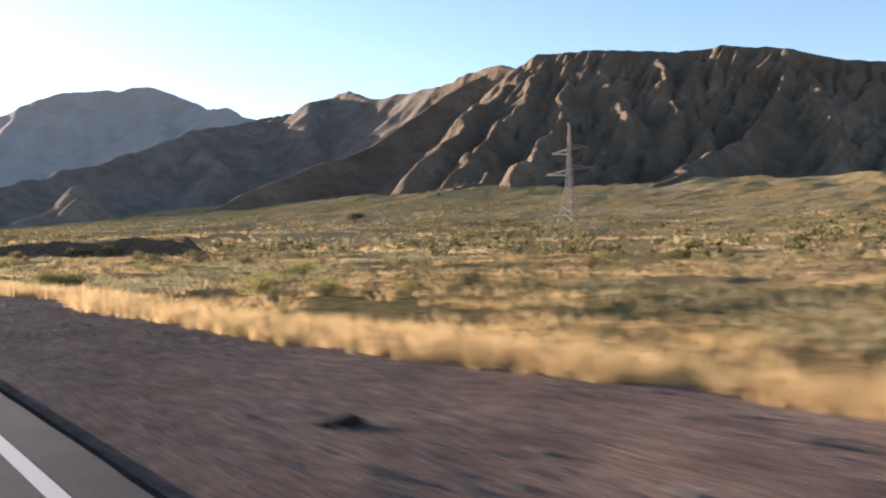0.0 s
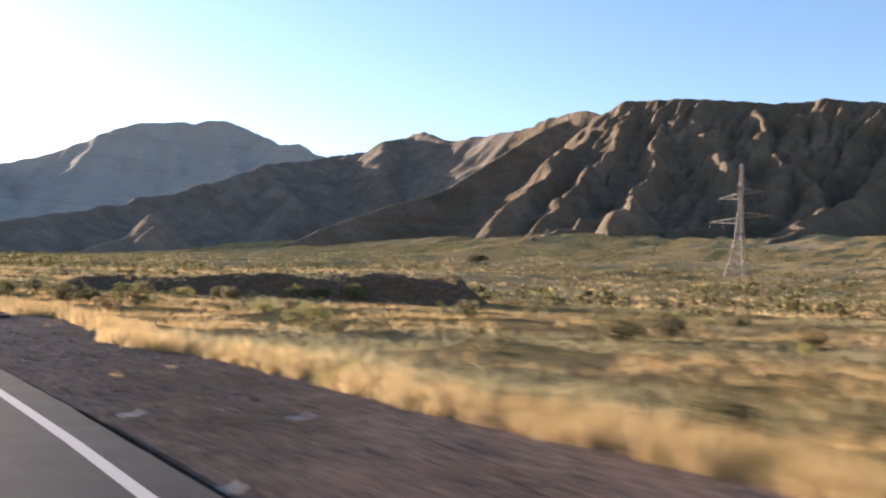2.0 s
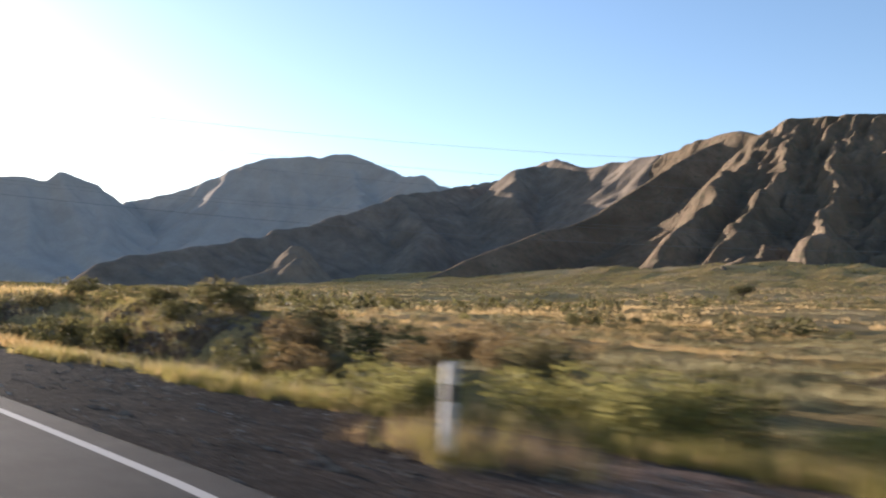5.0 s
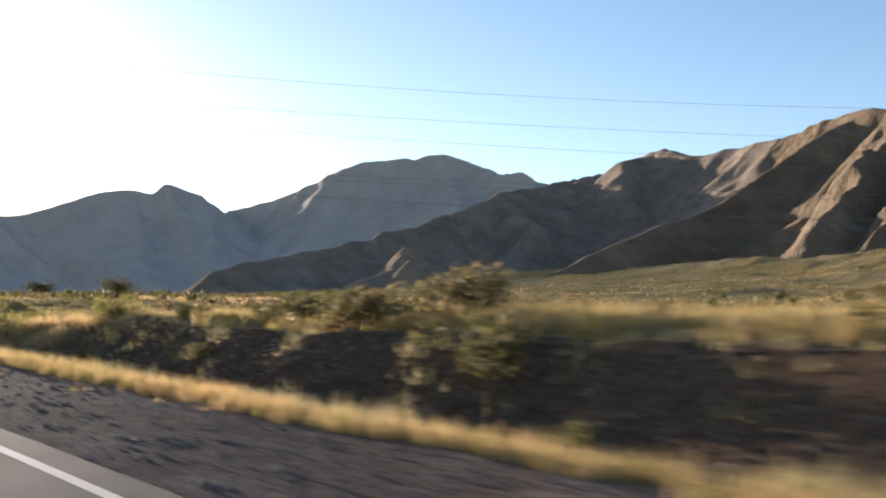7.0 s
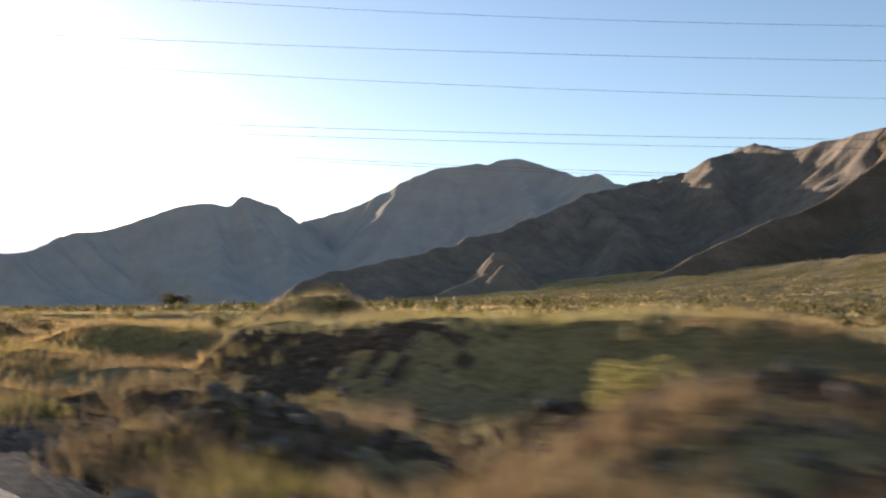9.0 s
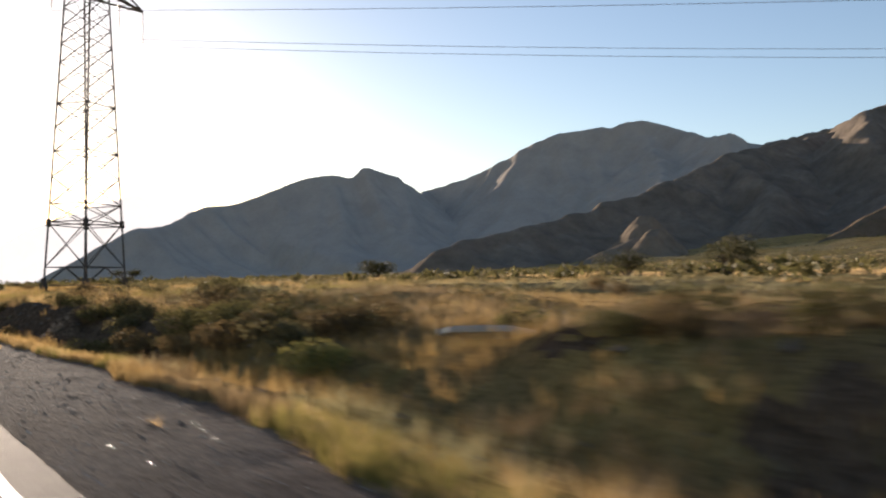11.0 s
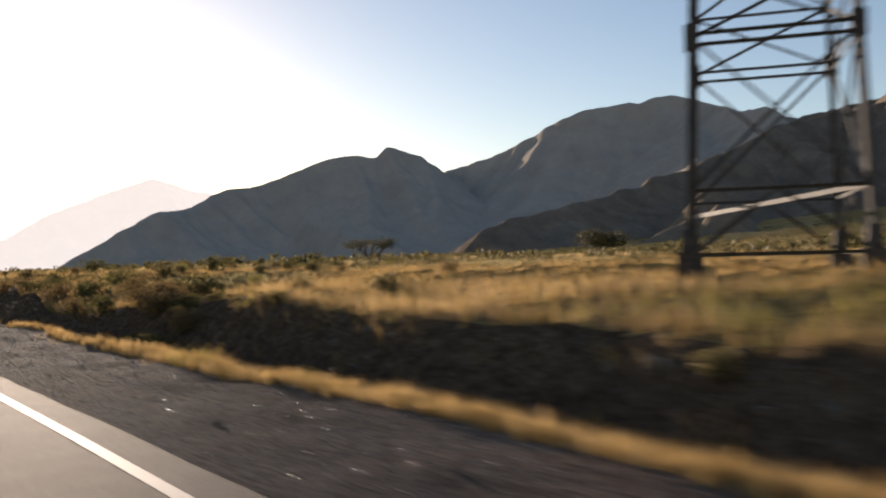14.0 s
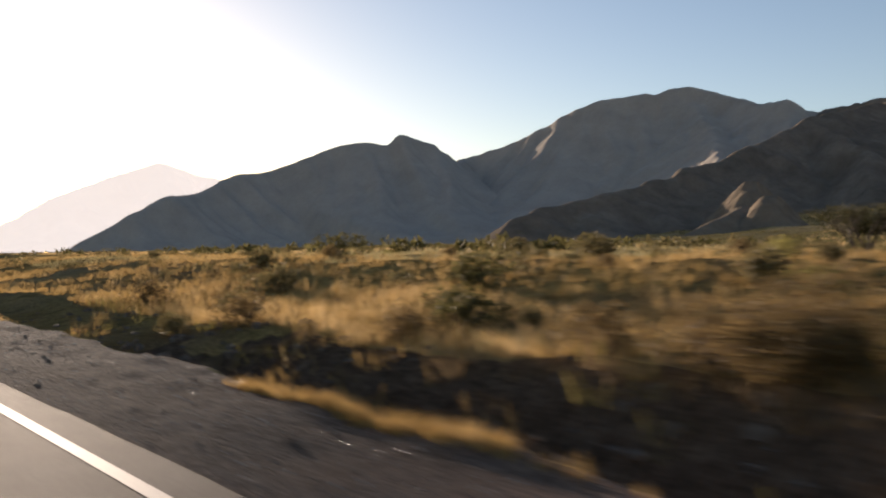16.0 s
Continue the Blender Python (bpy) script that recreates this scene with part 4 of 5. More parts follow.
for name, mat, label, pick in (("far_straw_grass", STRAW, "pale dry grass on the far plain", ok & (green < 0.58)), ("far_green_grass", PALEGREEN, "dull green grass on the far plain", ok & (green >= 0.58))):
    blades(name, x[pick], y[pick], z[pick], rng.uniform(0.25, 0.6, pick.sum()), 7, 1.0, 0.06, mat, label, 0.6)


def leaf_cloud(n, radius, height, leaf, seed, hollow=0.55, lumps=9):
    """Corners of n small leaves that fill a lumpy dome."""
    r = np.random.default_rng(seed)
    cx = r.normal(0, 0.42, (lumps, 3)) * [radius, radius, 0]
    cx[:, 2] = r.uniform(0.25, 0.75, lumps) * height
    cr = r.uniform(0.32, 0.6, lumps) * radius
    k = r.integers(0, lumps, n)
    v = r.normal(0, 1, (n, 3))
    v /= np.linalg.norm(v, axis=1)[:, None]
    p = cx[k] + v * (cr[k] * r.uniform(hollow, 1.05, n) ** 0.6)[:, None] * [1, 1, 0.75]
    p[:, 2] = np.maximum(p[:, 2], 0.03 + 0.1 * height * r.uniform(0, 1, n))
    a = r.normal(0, 1, (n, 3)) + v * 0.8 + [0, 0, 0.5]
    a /= np.linalg.norm(a, axis=1)[:, None]
    b = np.cross(a, r.normal(0, 1, (n, 3)))
    b /= np.linalg.norm(b, axis=1)[:, None]
    ln = leaf * r.uniform(0.6, 1.4, n)[:, None]
    return np.stack([p - b * ln * 0.28, p + b * ln * 0.28, p + a * ln], 1)


def tube(points, radii, sides=5):
    """Corners and faces of a tapered tube."""
    co, faces = [], []
    pts = [Vector(p) for p in points]
    for i, (p, r) in enumerate(zip(pts, radii)):
        way = (pts[min(i + 1, len(pts) - 1)] - pts[max(i - 1, 0)]).normalized()
        a = way.orthogonal().normalized()
        b = way.cross(a)
        for k in range(sides):
            t = 2 * math.pi * k / sides
            co.append(p + (a * math.cos(t) + b * math.sin(t)) * r)
    for i in range(len(pts) - 1):
        for k in range(sides):
            q = (k + 1) % sides
            faces.append((i * sides + k, i * sides + q, (i + 1) * sides + q, (i + 1) * sides + k))
    return [tuple(c) for c in co], faces


def join_tubes(name, tubes):
    co, faces = [], []
    for c, f in tubes:
        base = len(co)
        co += c
        faces += [tuple(i + base for i in q) for q in f]
    return raw_mesh(name, co, faces)


def shrub(seed, radius, height, leaf, n, mat, label):
    r = random.Random(seed)
    root = tagged(new("shrub"), label, "shrub", "steppe shrubs")
    stems = []
    for _ in range(9):
        a, sp = r.uniform(0, 6.28), r.uniform(0.15, 0.8) * radius
        tip = Vector((math.cos(a) * sp, math.sin(a) * sp, height * r.uniform(0.5, 0.9)))
        stems.append(tube([(0, 0, -0.05), tip * 0.45 + Vector((0, 0, 0.08 * height)), tip], [0.022 * radius + 0.008, 0.012 * radius + 0.005, 0.004], 4))
    part("branchwork", join_tubes("branchwork", stems), BARK, root)
    co = leaf_cloud(n, radius, height, leaf, seed)
    part("foliage", raw_mesh("foliage", co.reshape(-1, 3), np.arange(n * 3).reshape(-1, 3), False), mat, root)
    return root


SHRUBS = [
    shrub(1, 0.60, 0.70, 0.090, 1050, SAGE, "grey-green sagebrush shrub, rounded and dense"),
    shrub(2, 0.75, 0.62, 0.092, 1150, SAGE, "grey-green sagebrush shrub, low and spreading"),
    shrub(3, 0.65, 0.85, 0.10, 1050, OLIVE, "olive-green desert shrub with fine twigs"),
    shrub(4, 0.55, 0.50, 0.085, 800, SAGE, "small grey-green sagebrush shrub"),
    shrub(5, 0.70, 0.80, 0.075, 1300, YELLOWBUSH, "feathery yellow-green bush in the grass"),
    shrub(6, 0.80, 0.65, 0.075, 1300, YELLOWBUSH, "broad feathery yellow-green bush in the grass"),
    shrub(7, 0.70, 0.85, 0.080, 1100, BROWNBUSH, "dry brown bush with fine twigs"),
    shrub(8, 1.30, 1.10, 0.085, 5200, OLIVE, "large dense olive bush beside the road"),
    shrub(9, 1.25, 1.15, 0.080, 5200, BROWNBUSH, "large dense brown bush beside the road"),
    shrub(10, 1.35, 0.95, 0.080, 5200, YELLOWBUSH, "large feathery yellow-green bush beside the road"),
]
placed = []


def plant(kind, s, d, size, stretch=1.0):
    x, y = at_road(s, d)
    z = float(ground_z(s, d)) - 0.03
    m = pose(float(x), float(y), z, 0, 0, rng.uniform(0, 360)) @ Matrix.Diagonal((size, size, size * stretch, 1))
    ob = SHRUBS[kind]
    if kind not in placed:
        placed.append(kind)
        ob.matrix_basis = m
        return ob
    new_ob = copy_thing(ob, Matrix())
    new_ob.matrix_basis = m
    return new_ob


def plant_group(*rows):
    """Rows of kind, distance along the road, distance from it, size."""
    for kind, s, d, size in rows:
        plant(kind, s, d, size * (0.75 if s < 290 else 0.6))


# the shrubs that stand out, place by place
plant_group((4, 91.7, 35.6, 1.7), (5, 94.2, 32.5, 1.4), (2, 95.2, 26.6, 1.3), (4, 102.1, 25.0, 1.2), (5, 97.5, 25.5, 1.2), (2, 92.8, 33.5, 1.1), (4, 104.6, 24.8, 1.0))  # at the foot of the long heap
plant_group((7, 34.2, 8.7, 0.85), (4, 35.4, 9.2, 1.3), (3, 48, 8.6, 1.4), (1, 62.6, 24.5, 1.9), (1, 63.5, 28.5, 2.1), (0, 76, 30, 1.8))  # the first field
plant_group((2, 84, 15.5, 1.6), (1, 86, 12.5, 1.7), (4, 88.8, 9.4, 1.2), (7, 87.0, 7.9, 1.0), (7, 90.4, 11.0, 0.6), (2, 92, 10.5, 1.6), (0, 93, 26, 1.8), (1, 95.3, 12.2, 1.6), (0, 97, 13.5, 1.7), (7, 99.9, 9.8, 0.7), (1, 100, 24.0, 1.9), (7, 101.2, 10.6, 0.8), (1, 104, 18.0, 1.8))  # round the long heap
plant_group((9, 105.2, 11.0, 1.1), (9, 107.6, 10.2, 1.0), (9, 109.6, 9.4, 1.05), (2, 109.8, 10.6, 1.9), (4, 111.5, 9.2, 1.6), (9, 111.9, 10.4, 0.9), (9, 112.9, 7.9, 0.85), (5, 113.7, 8.0, 1.4), (1, 114.8, 13, 2.0), (8, 116.6, 11.2, 0.9), (5, 117.0, 9.0, 1.3), (8, 117.5, 15.5, 1.2), (8, 118.8, 10.2, 1.05), (2, 119.4, 12.2, 1.7), (7, 119.8, 9.2, 0.8), (2, 120.7, 10.4, 1.6), (8, 121.0, 11.4, 1.0), (8, 121.5, 17.5, 1.2), (1, 122.4, 12.7, 1.6), (7, 125.2, 9.2, 0.7))  # round the first guide post
plant_group((1, 126, 12.0, 1.8), (0, 128, 14, 1.7), (7, 129.0, 10.2, 0.9), (0, 130, 9.4, 1.2), (7, 131.5, 9.6, 0.8), (2, 134, 22, 2.2))  # round the first guide post
plant_group((2, 154, 11.0, 1.8), (1, 157, 13.5, 2.2), (2, 160, 12.6, 1.9), (6, 160, 12.8, 1.9), (2, 163, 13.2, 1.6), (0, 166, 14, 1.4))  # on the stony bank
plant_group((4, 173.5, 12.5, 1.6), (2, 174.2, 6.6, 1.3), (5, 176, 14.0, 1.8), (7, 176.8, 8.4, 0.6), (5, 177, 10.2, 1.7), (4, 178.5, 8.2, 1.3), (5, 180, 10.6, 1.8), (9, 181.0, 10.4, 0.7), (4, 181.5, 14.0, 1.6), (5, 182, 8.8, 1.4))  # where the first ditch ends
plant_group((3, 183, 6.4, 1.2), (5, 183.5, 13.0, 1.7), (9, 183.6, 9.2, 0.7), (4, 184, 11.5, 1.6), (2, 185.5, 9.6, 1.1), (9, 186.0, 9.8, 0.6), (5, 187, 12.0, 1.7), (5, 188, 17.0, 0.9), (3, 188, 5.6, 1.0), (4, 190, 9.0, 1.1), (3, 195, 7.5, 1.2), (1, 208.0, 19.0, 0.7), (2, 211.0, 14.0, 0.8))  # among the rubble
plant_group((0, 224, 12.0, 0.9), (8, 224.6, 9.6, 0.6), (1, 226, 9.8, 0.9), (8, 226.8, 8.8, 0.6), (2, 228, 8.6, 0.9), (8, 229.6, 8.2, 0.55), (7, 230.4, 8.0, 0.45), (2, 230.5, 9.4, 0.9), (1, 232, 13.5, 0.9), (9, 236.4, 7.0, 0.8), (0, 238.5, 7.6, 1.2), (8, 238.8, 9.2, 1.0))  # before the concrete slab
plant_group((2, 240, 9.5, 1.2), (8, 240.6, 7.4, 0.9), (2, 241, 11.5, 1.1), (1, 241.5, 11.0, 1.6), (7, 242.6, 8.4, 1.05), (6, 243, 9.6, 1.5), (0, 243.3, 8.2, 1.1), (8, 243.6, 7.2, 0.6), (0, 245.4, 7.4, 1.0), (7, 245.4, 8.2, 0.95), (6, 246, 8.8, 1.5), (0, 247, 10.0, 1.5), (8, 248.4, 7.6, 0.9), (0, 249, 12.5, 1.6), (7, 250.6, 7.4, 0.9), (6, 251, 11.0, 1.6), (1, 251.1, 8.4, 1.2), (1, 255, 13.5, 1.6), (6, 255, 9.2, 1.3))  # where the second ditch begins
plant_group((6, 262, 9.6, 1.3), (1, 263.9, 9.6, 1.2), (0, 300, 12, 1.5), (8, 303.4, 8.3, 0.9), (7, 304.6, 7.7, 1.1), (6, 305.4, 6.9, 1.3), (8, 306.2, 8.6, 1.1), (8, 308.6, 9.6, 1.4), (2, 309, 11.0, 1.9), (7, 310.4, 10.2, 1.3), (6, 313, 8.2, 1.5), (6, 317, 7.9, 1.7))  # along the second ditch
plant_group((2, 318, 10.0, 1.7), (6, 319, 9.4, 1.6), (6, 321, 7.6, 1.9), (2, 322, 13.0, 1.7), (6, 323.5, 8.0, 1.6), (7, 324.2, 9.8, 1.5), (8, 325.6, 8.8, 1.5), (1, 326, 9.5, 1.5), (6, 326.5, 8.4, 1.9), (2, 328, 20.0, 2.0), (6, 329, 9.2, 1.5))  # past the ditch
plant_group((0, 330, 15.0, 1.8), (6, 333, 8.8, 1.5), (2, 334, 11, 1.8), (2, 337, 14.0, 2.0), (6, 338, 8.4, 1.6), (1, 340, 22.0, 2.2), (1, 342, 10, 1.6), (1, 345, 13.0, 2.0), (6, 347, 9.5, 1.8), (0, 349, 27.0, 2.2), (0, 352, 16.0, 2.2), (2, 356, 22.0, 2.4))  # the last field
for _ in range(16):
    plant(int(rng.integers(0, 3)), rng.uniform(125, 150), rng.uniform(9.3, 15.5), float(rng.uniform(0.7, 1.35)))
for _ in range(12):
    plant(int(rng.integers(2, 6)), rng.uniform(168, 186), rng.uniform(7.0, 15.0), float(rng.uniform(0.5, 1.0)))
for _ in range(9):
    plant(int(rng.integers(0, 4)), rng.uniform(140, 172), rng.uniform(8.6, 11.0), float(rng.uniform(0.4, 0.8)))
for _ in range(12):
    plant(int(rng.choice([0, 1, 2, 6])), rng.uniform(236, 266), rng.uniform(7.4, 9.8), float(rng.uniform(0.5, 0.95)))
for _ in range(9):
    s = rng.uniform(268, 340)
    plant(int(rng.choice([0, 2, 6])), s, float(bank_d(s)) + rng.uniform(-0.7, 0.5), float(rng.uniform(0.4, 0.75)))
for _ in range(14):
    plant(int(rng.choice([0, 1, 2, 6])), rng.uniform(300, 360), rng.uniform(10.0, 26.0), float(rng.uniform(0.45, 1.0)))
for _ in range(9):
    plant(int(rng.integers(0, 4)), rng.uniform(240, 318), rng.uniform(7.6, 9.4), float(rng.uniform(0.35, 0.7)))
count = 0
while count < 150:
    s = rng.uniform(-5, 420)
    d = grass_d(s) + 2.0 + 46 * rng.uniform() ** 1.15
    x, y = at_road(s, d)
    if fbm(x / 18, y / 18, 3, 83) > 0.5 and not (s > 145 and s < 182 and d < 11) and not (s > 246 and d < 9):
        plant(int(rng.integers(0, 7)), s, d, float(rng.uniform(0.45, 1.15)) * (0.75 if s > 285 else 0.4 if 188 < s < 236 and d < 26 else 1.0))
        count += 1


def far_shrubs(name, n, s0, s1, d0, d1, power, size, mat, seed, label, leaf_n=46, leaf=0.30):
    """Shrubs past counting, as one object."""
    s, d = scatter(n, s0, s1, lambda s: 0 * s + d0, d1, power)
    x, y, z = grow(s, d)
    ok = fbm(x / 35, y / 35, 3, seed) > 0.45
    x, y, z = x[ok], y[ok], z[ok]
    base = np.stack([leaf_cloud(leaf_n, 0.62, 0.62, leaf, 100 + k, lumps=5) for k in range(12)])
    pick = rng.integers(0, 12, len(x))
    sz = size * rng.uniform(0.5, 1.35, len(x))
    co = base[pick] * sz[:, None, None, None]
    a = rng.uniform(0, 6.28, len(x))
    ca, sa = np.cos(a)[:, None, None], np.sin(a)[:, None, None]
    out = np.empty_like(co)
    out[..., 0] = co[..., 0] * ca - co[..., 1] * sa + x[:, None, None]
    out[..., 1] = co[..., 0] * sa + co[..., 1] * ca + y[:, None, None]
    out[..., 2] = co[..., 2] + z[:, None, None] - 0.05
    k = len(x) * leaf_n
    return thing(name, raw_mesh(name, out.reshape(-1, 3), np.arange(k * 3).reshape(-1, 3), False), mat, label, "shrubs", "stuff")


far_shrubs("low_shrubs", 1100, 0, 400, 14, 55, 1.2, 0.75, SAGE, 84, "small grey-green shrubs scattered in the grass", 130, 0.14)
far_shrubs("plain_sagebrush", 3200, -80, 560, 50, 260, 1.3, 1.15, SAGE, 85, "grey-green sagebrush dotted over the plain")
far_shrubs("plain_olive_shrubs", 1700, -80, 560, 45, 260, 1.2, 1.7, OLIVE, 87, "dark olive shrubs dotted over the plain")
far_shrubs("distant_shrubs", 16000, -300, 900, 200, 760, 1.0, 1.5, OLIVE, 89, "small dark shrubs on the distant fan", 22)


def tree(seed, radius, height, n, leaf, label, name="tree"):
    r = random.Random(seed)
    root = tagged(new(name), label, "tree")
    tubes = []
    for _ in range(6):
        a, sp = r.uniform(0, 6.28), r.uniform(0.35, 0.85) * radius
        tip = Vector((math.cos(a) * sp, math.sin(a) * sp, height * r.uniform(0.55, 0.9)))
        mid = tip * 0.4 + Vector((r.uniform(-0.1, 0.1) * radius, r.uniform(-0.1, 0.1) * radius, 0.16 * height))
        tubes.append(tube([(0, 0, -0.1), mid * 0.5, mid, tip], [0.07 * height ** 0.8, 0.05 * height ** 0.8, 0.03 * height ** 0.8, 0.01], 6))
        for _ in range(3):
            b = r.uniform(0, 6.28)
            t2 = mid + Vector((math.cos(b), math.sin(b), 0.5)) * 0.35 * radius
            tubes.append(tube([mid, (mid + t2) / 2 + Vector((0, 0, 0.05)), t2], [0.025 * height ** 0.8, 0.015 * height ** 0.8, 0.006], 4))
    part("trunk", join_tubes("trunk", tubes), BARK, root)
    q = leaf_cloud(n, radius, height * 0.62, leaf, seed, 0.3, 14)
    q[..., 2] += height * 0.36
    part("crown", raw_mesh("crown", q.reshape(-1, 3), np.arange(n * 3).reshape(-1, 3), False), TREELEAF, root)
    return root


def umbrella_tree(seed, radius, height, label):
    """Crooked limbs that fork twice under a thin flat crown."""
    r = random.Random(seed)
    root = tagged(new("tree"), label, "tree")
    tubes, tips = [], []
    for k in range(5):
        a = 1.26 * k + r.uniform(-0.4, 0.4)
        fork = Vector((math.cos(a) * 0.34 * radius, math.sin(a) * 0.34 * radius, height * r.uniform(0.36, 0.5)))
        bend = fork * 0.5 + Vector((r.uniform(-0.12, 0.12), r.uniform(-0.12, 0.12), 0.0))
        tubes.append(tube([(0, 0, -0.1), bend, fork], [0.085, 0.065, 0.05], 6))
        for _ in range(3):
            b = a + r.uniform(-0.9, 0.9)
            reach = r.uniform(0.45, 0.95) * radius
            tip = Vector((math.cos(b) * reach, math.sin(b) * reach, height * r.uniform(0.74, 0.92)))
            mid = (fork + tip) / 2 + Vector((r.uniform(-0.15, 0.15), r.uniform(-0.15, 0.15), 0.1))
            tubes.append(tube([fork, mid, tip], [0.042, 0.028, 0.01], 5))
            tips.append(tip)
            for _ in range(3):
                c = mid + Vector((r.uniform(-0.5, 0.5), r.uniform(-0.5, 0.5), r.uniform(0.2, 0.5)))
                tubes.append(tube([mid, (mid + c) / 2 + Vector((0.04, 0, 0.04)), c], [0.02, 0.013, 0.004], 4))
    part("trunk", join_tubes("trunk", tubes), BARK, root)
    g = np.random.default_rng(seed)
    n = 1900
    at = np.array([tuple(v) for v in tips])[g.integers(0, len(tips), n)] + g.normal(0, 1, (n, 3)) * [0.34, 0.34, 0.13]
    way = g.normal(0, 1, (n, 3)) + [0, 0, 0.4]
    way /= np.linalg.norm(way, axis=1)[:, None]
    side = np.cross(way, g.normal(0, 1, (n, 3)))
    side /= np.linalg.norm(side, axis=1)[:, None]
    ln = g.uniform(0.08, 0.18, n)[:, None]
    co = np.stack([at - side * ln * 0.22, at + side * ln * 0.22, at + way * ln], 1)
    part("crown", raw_mesh("crown", co.reshape(-1, 3), np.arange(n * 3).reshape(-1, 3), False), TREELEAF, root)
    return root


def dead_bush(seed, height, label):
    """A bare crooked stem with a few broken twigs."""
    r = random.Random(seed)
    root = tagged(new("dead_bush"), label, "dead bush")
    for k in range(4):
        p, way = Vector((0, 0, -0.08)), Vector((r.uniform(-0.5, 0.5), r.uniform(-0.5, 0.5), 1))
        pts = [p]
        for _ in range(5):
            way = (way + Vector((r.uniform(-0.6, 0.6), r.uniform(-0.6, 0.6), r.uniform(-0.1, 0.3)))).normalized()
            pts.append(pts[-1] + way * height / 5)
        size = 0.035 if k == 0 else 0.02
        part("stem", join_tubes("stem", [tube(pts, [size * (1 - 0.16 * i) for i in range(6)], 5)] + [tube([pts[i], pts[i] + Vector((r.uniform(-0.3, 0.3), r.uniform(-0.3, 0.3), r.uniform(0, 0.2)))], [0.01, 0.003], 4) for i in (2, 3, 4, 4)]), BARK, root)
    return root


def stand(ob, s, d, turn=0.0, lift=-0.05):
    x, y = at_road(s, d)
    ob.matrix_basis = pose(float(x), float(y), float(ground_z(s, d)) + lift, 0, 0, turn)
    return ob


stand(umbrella_tree(11, 2.0, 2.3, "flat-topped thorny tree with crooked bare limbs"), 339, 38.5)
stand(dead_bush(21, 0.95, "bare crooked dead bush standing in the grass"), 337.8, 14.0)
stand(tree(12, 3.6, 3.2, 2600, 0.30, "wide dark-green tree with an open trunk"), 368, 100)
stand(tree(13, 2.4, 3.2, 2600, 0.17, "dark round-crowned tree with an open lower trunk"), 262.4, 58)
stand(tree(14, 2.5, 2.4, 2400, 0.18, "dense dark bush-like tree", "bush"), 282.4, 70)
stand(tree(15, 3.2, 4.2, 1800, 0.34, "dark round bush alone on the plain", "bush"), 189.5, 235)


# ---- stones ----
def stones(name, s, d, size, mat, label, sink=0.1, rocky=False):
    """Loose stones as one object; rocky: larger ones with twenty uneven faces."""
    x, y, z = grow(s, d)
    n = len(x)
    if rocky:
        bm = bmesh.new()
        bmesh.ops.create_icosphere(bm, subdivisions=1, radius=1.0)
        base = np.array([tuple(v.co) for v in bm.verts])
        faces = np.array([[v.index for v in f.verts] for f in bm.faces])
        bm.free()
        k = len(base)
        co = base[None] * (1 + 0.28 * rng.uniform(-1, 1, (n, k, 1))) * size[:, None, None] * rng.uniform(0.55, 1.25, (n, 1, 3)) * [1, 1, 0.75]
        a = rng.uniform(0, 6.28, n)
        ca, sa = np.cos(a)[:, None], np.sin(a)[:, None]
        out = np.stack([co[..., 0] * ca - co[..., 1] * sa + x[:, None], co[..., 0] * sa + co[..., 1] * ca + y[:, None], co[..., 2] + (z + sink * size)[:, None]], -1)
        idx = faces[None] + (np.arange(n) * k)[:, None, None]
        return thing(name, raw_mesh(name, out.reshape(-1, 3), idx.reshape(-1, 3), False), mat, label, "stones", "stuff")
    base = np.array([(1, 0, 0), (0, 1, 0), (-1, 0, 0), (0, -1, 0), (0, 0, 0.75), (0, 0, -0.6)], float)
    faces = np.array([(0, 1, 4), (1, 2, 4), (2, 3, 4), (3, 0, 4), (1, 0, 5), (2, 1, 5), (3, 2, 5), (0, 3, 5)])
    co = base[None] * (1 + 0.35 * rng.uniform(-1, 1, (n, 6, 1))) * size[:, None, None] * rng.uniform(0.6, 1.2, (n, 1, 3))
    a = rng.uniform(0, 6.28, n)
    ca, sa = np.cos(a)[:, None], np.sin(a)[:, None]
    out = np.stack([co[..., 0] * ca - co[..., 1] * sa + x[:, None], co[..., 0] * sa + co[..., 1] * ca + y[:, None], co[..., 2] + (z + sink * size)[:, None]], -1)
    idx = faces[None] + (np.arange(n) * 6)[:, None, None]
    return thing(name, raw_mesh(name, out.reshape(-1, 3), idx.reshape(-1, 3), False), mat, label, "stones", "stuff")


s, d = scatter(34000, -8, 345, lambda s: edge_d(s) + 0.05, 8, 0.9)
ok = (d < grass_d(s) + 0.5) & (vnoise(s / 3, d / 1.2, 91) > 0.3)
stones("shoulder_stones", s[ok], d[ok], (rng.gamma(2.0, 0.009, ok.sum()) + 0.007) * np.where(s[ok] > 205, 0.6, 1.0), STONE, "grey gravel stones on the road shoulder")
s, d = scatter(13000, 205, 345, lambda s: edge_d(s) + 0.1, 7, 0.8)
ok = d < grass_d(s) + 0.4
stones("pale_shoulder_stones", s[ok], d[ok], np.minimum(rng.gamma(2.0, 0.0036, ok.sum()) + 0.005, 0.018), WHITESTONE, "pale shiny stones and litter scattered over dark gravel")
s, d = scatter(5200, 135, 350, lambda s: grass_d(s) + 0.8, 13, 1.0)
ok = ((s < 188) | (s > 238)) | (vnoise(s / 4, d / 2, 93) > 0.5)
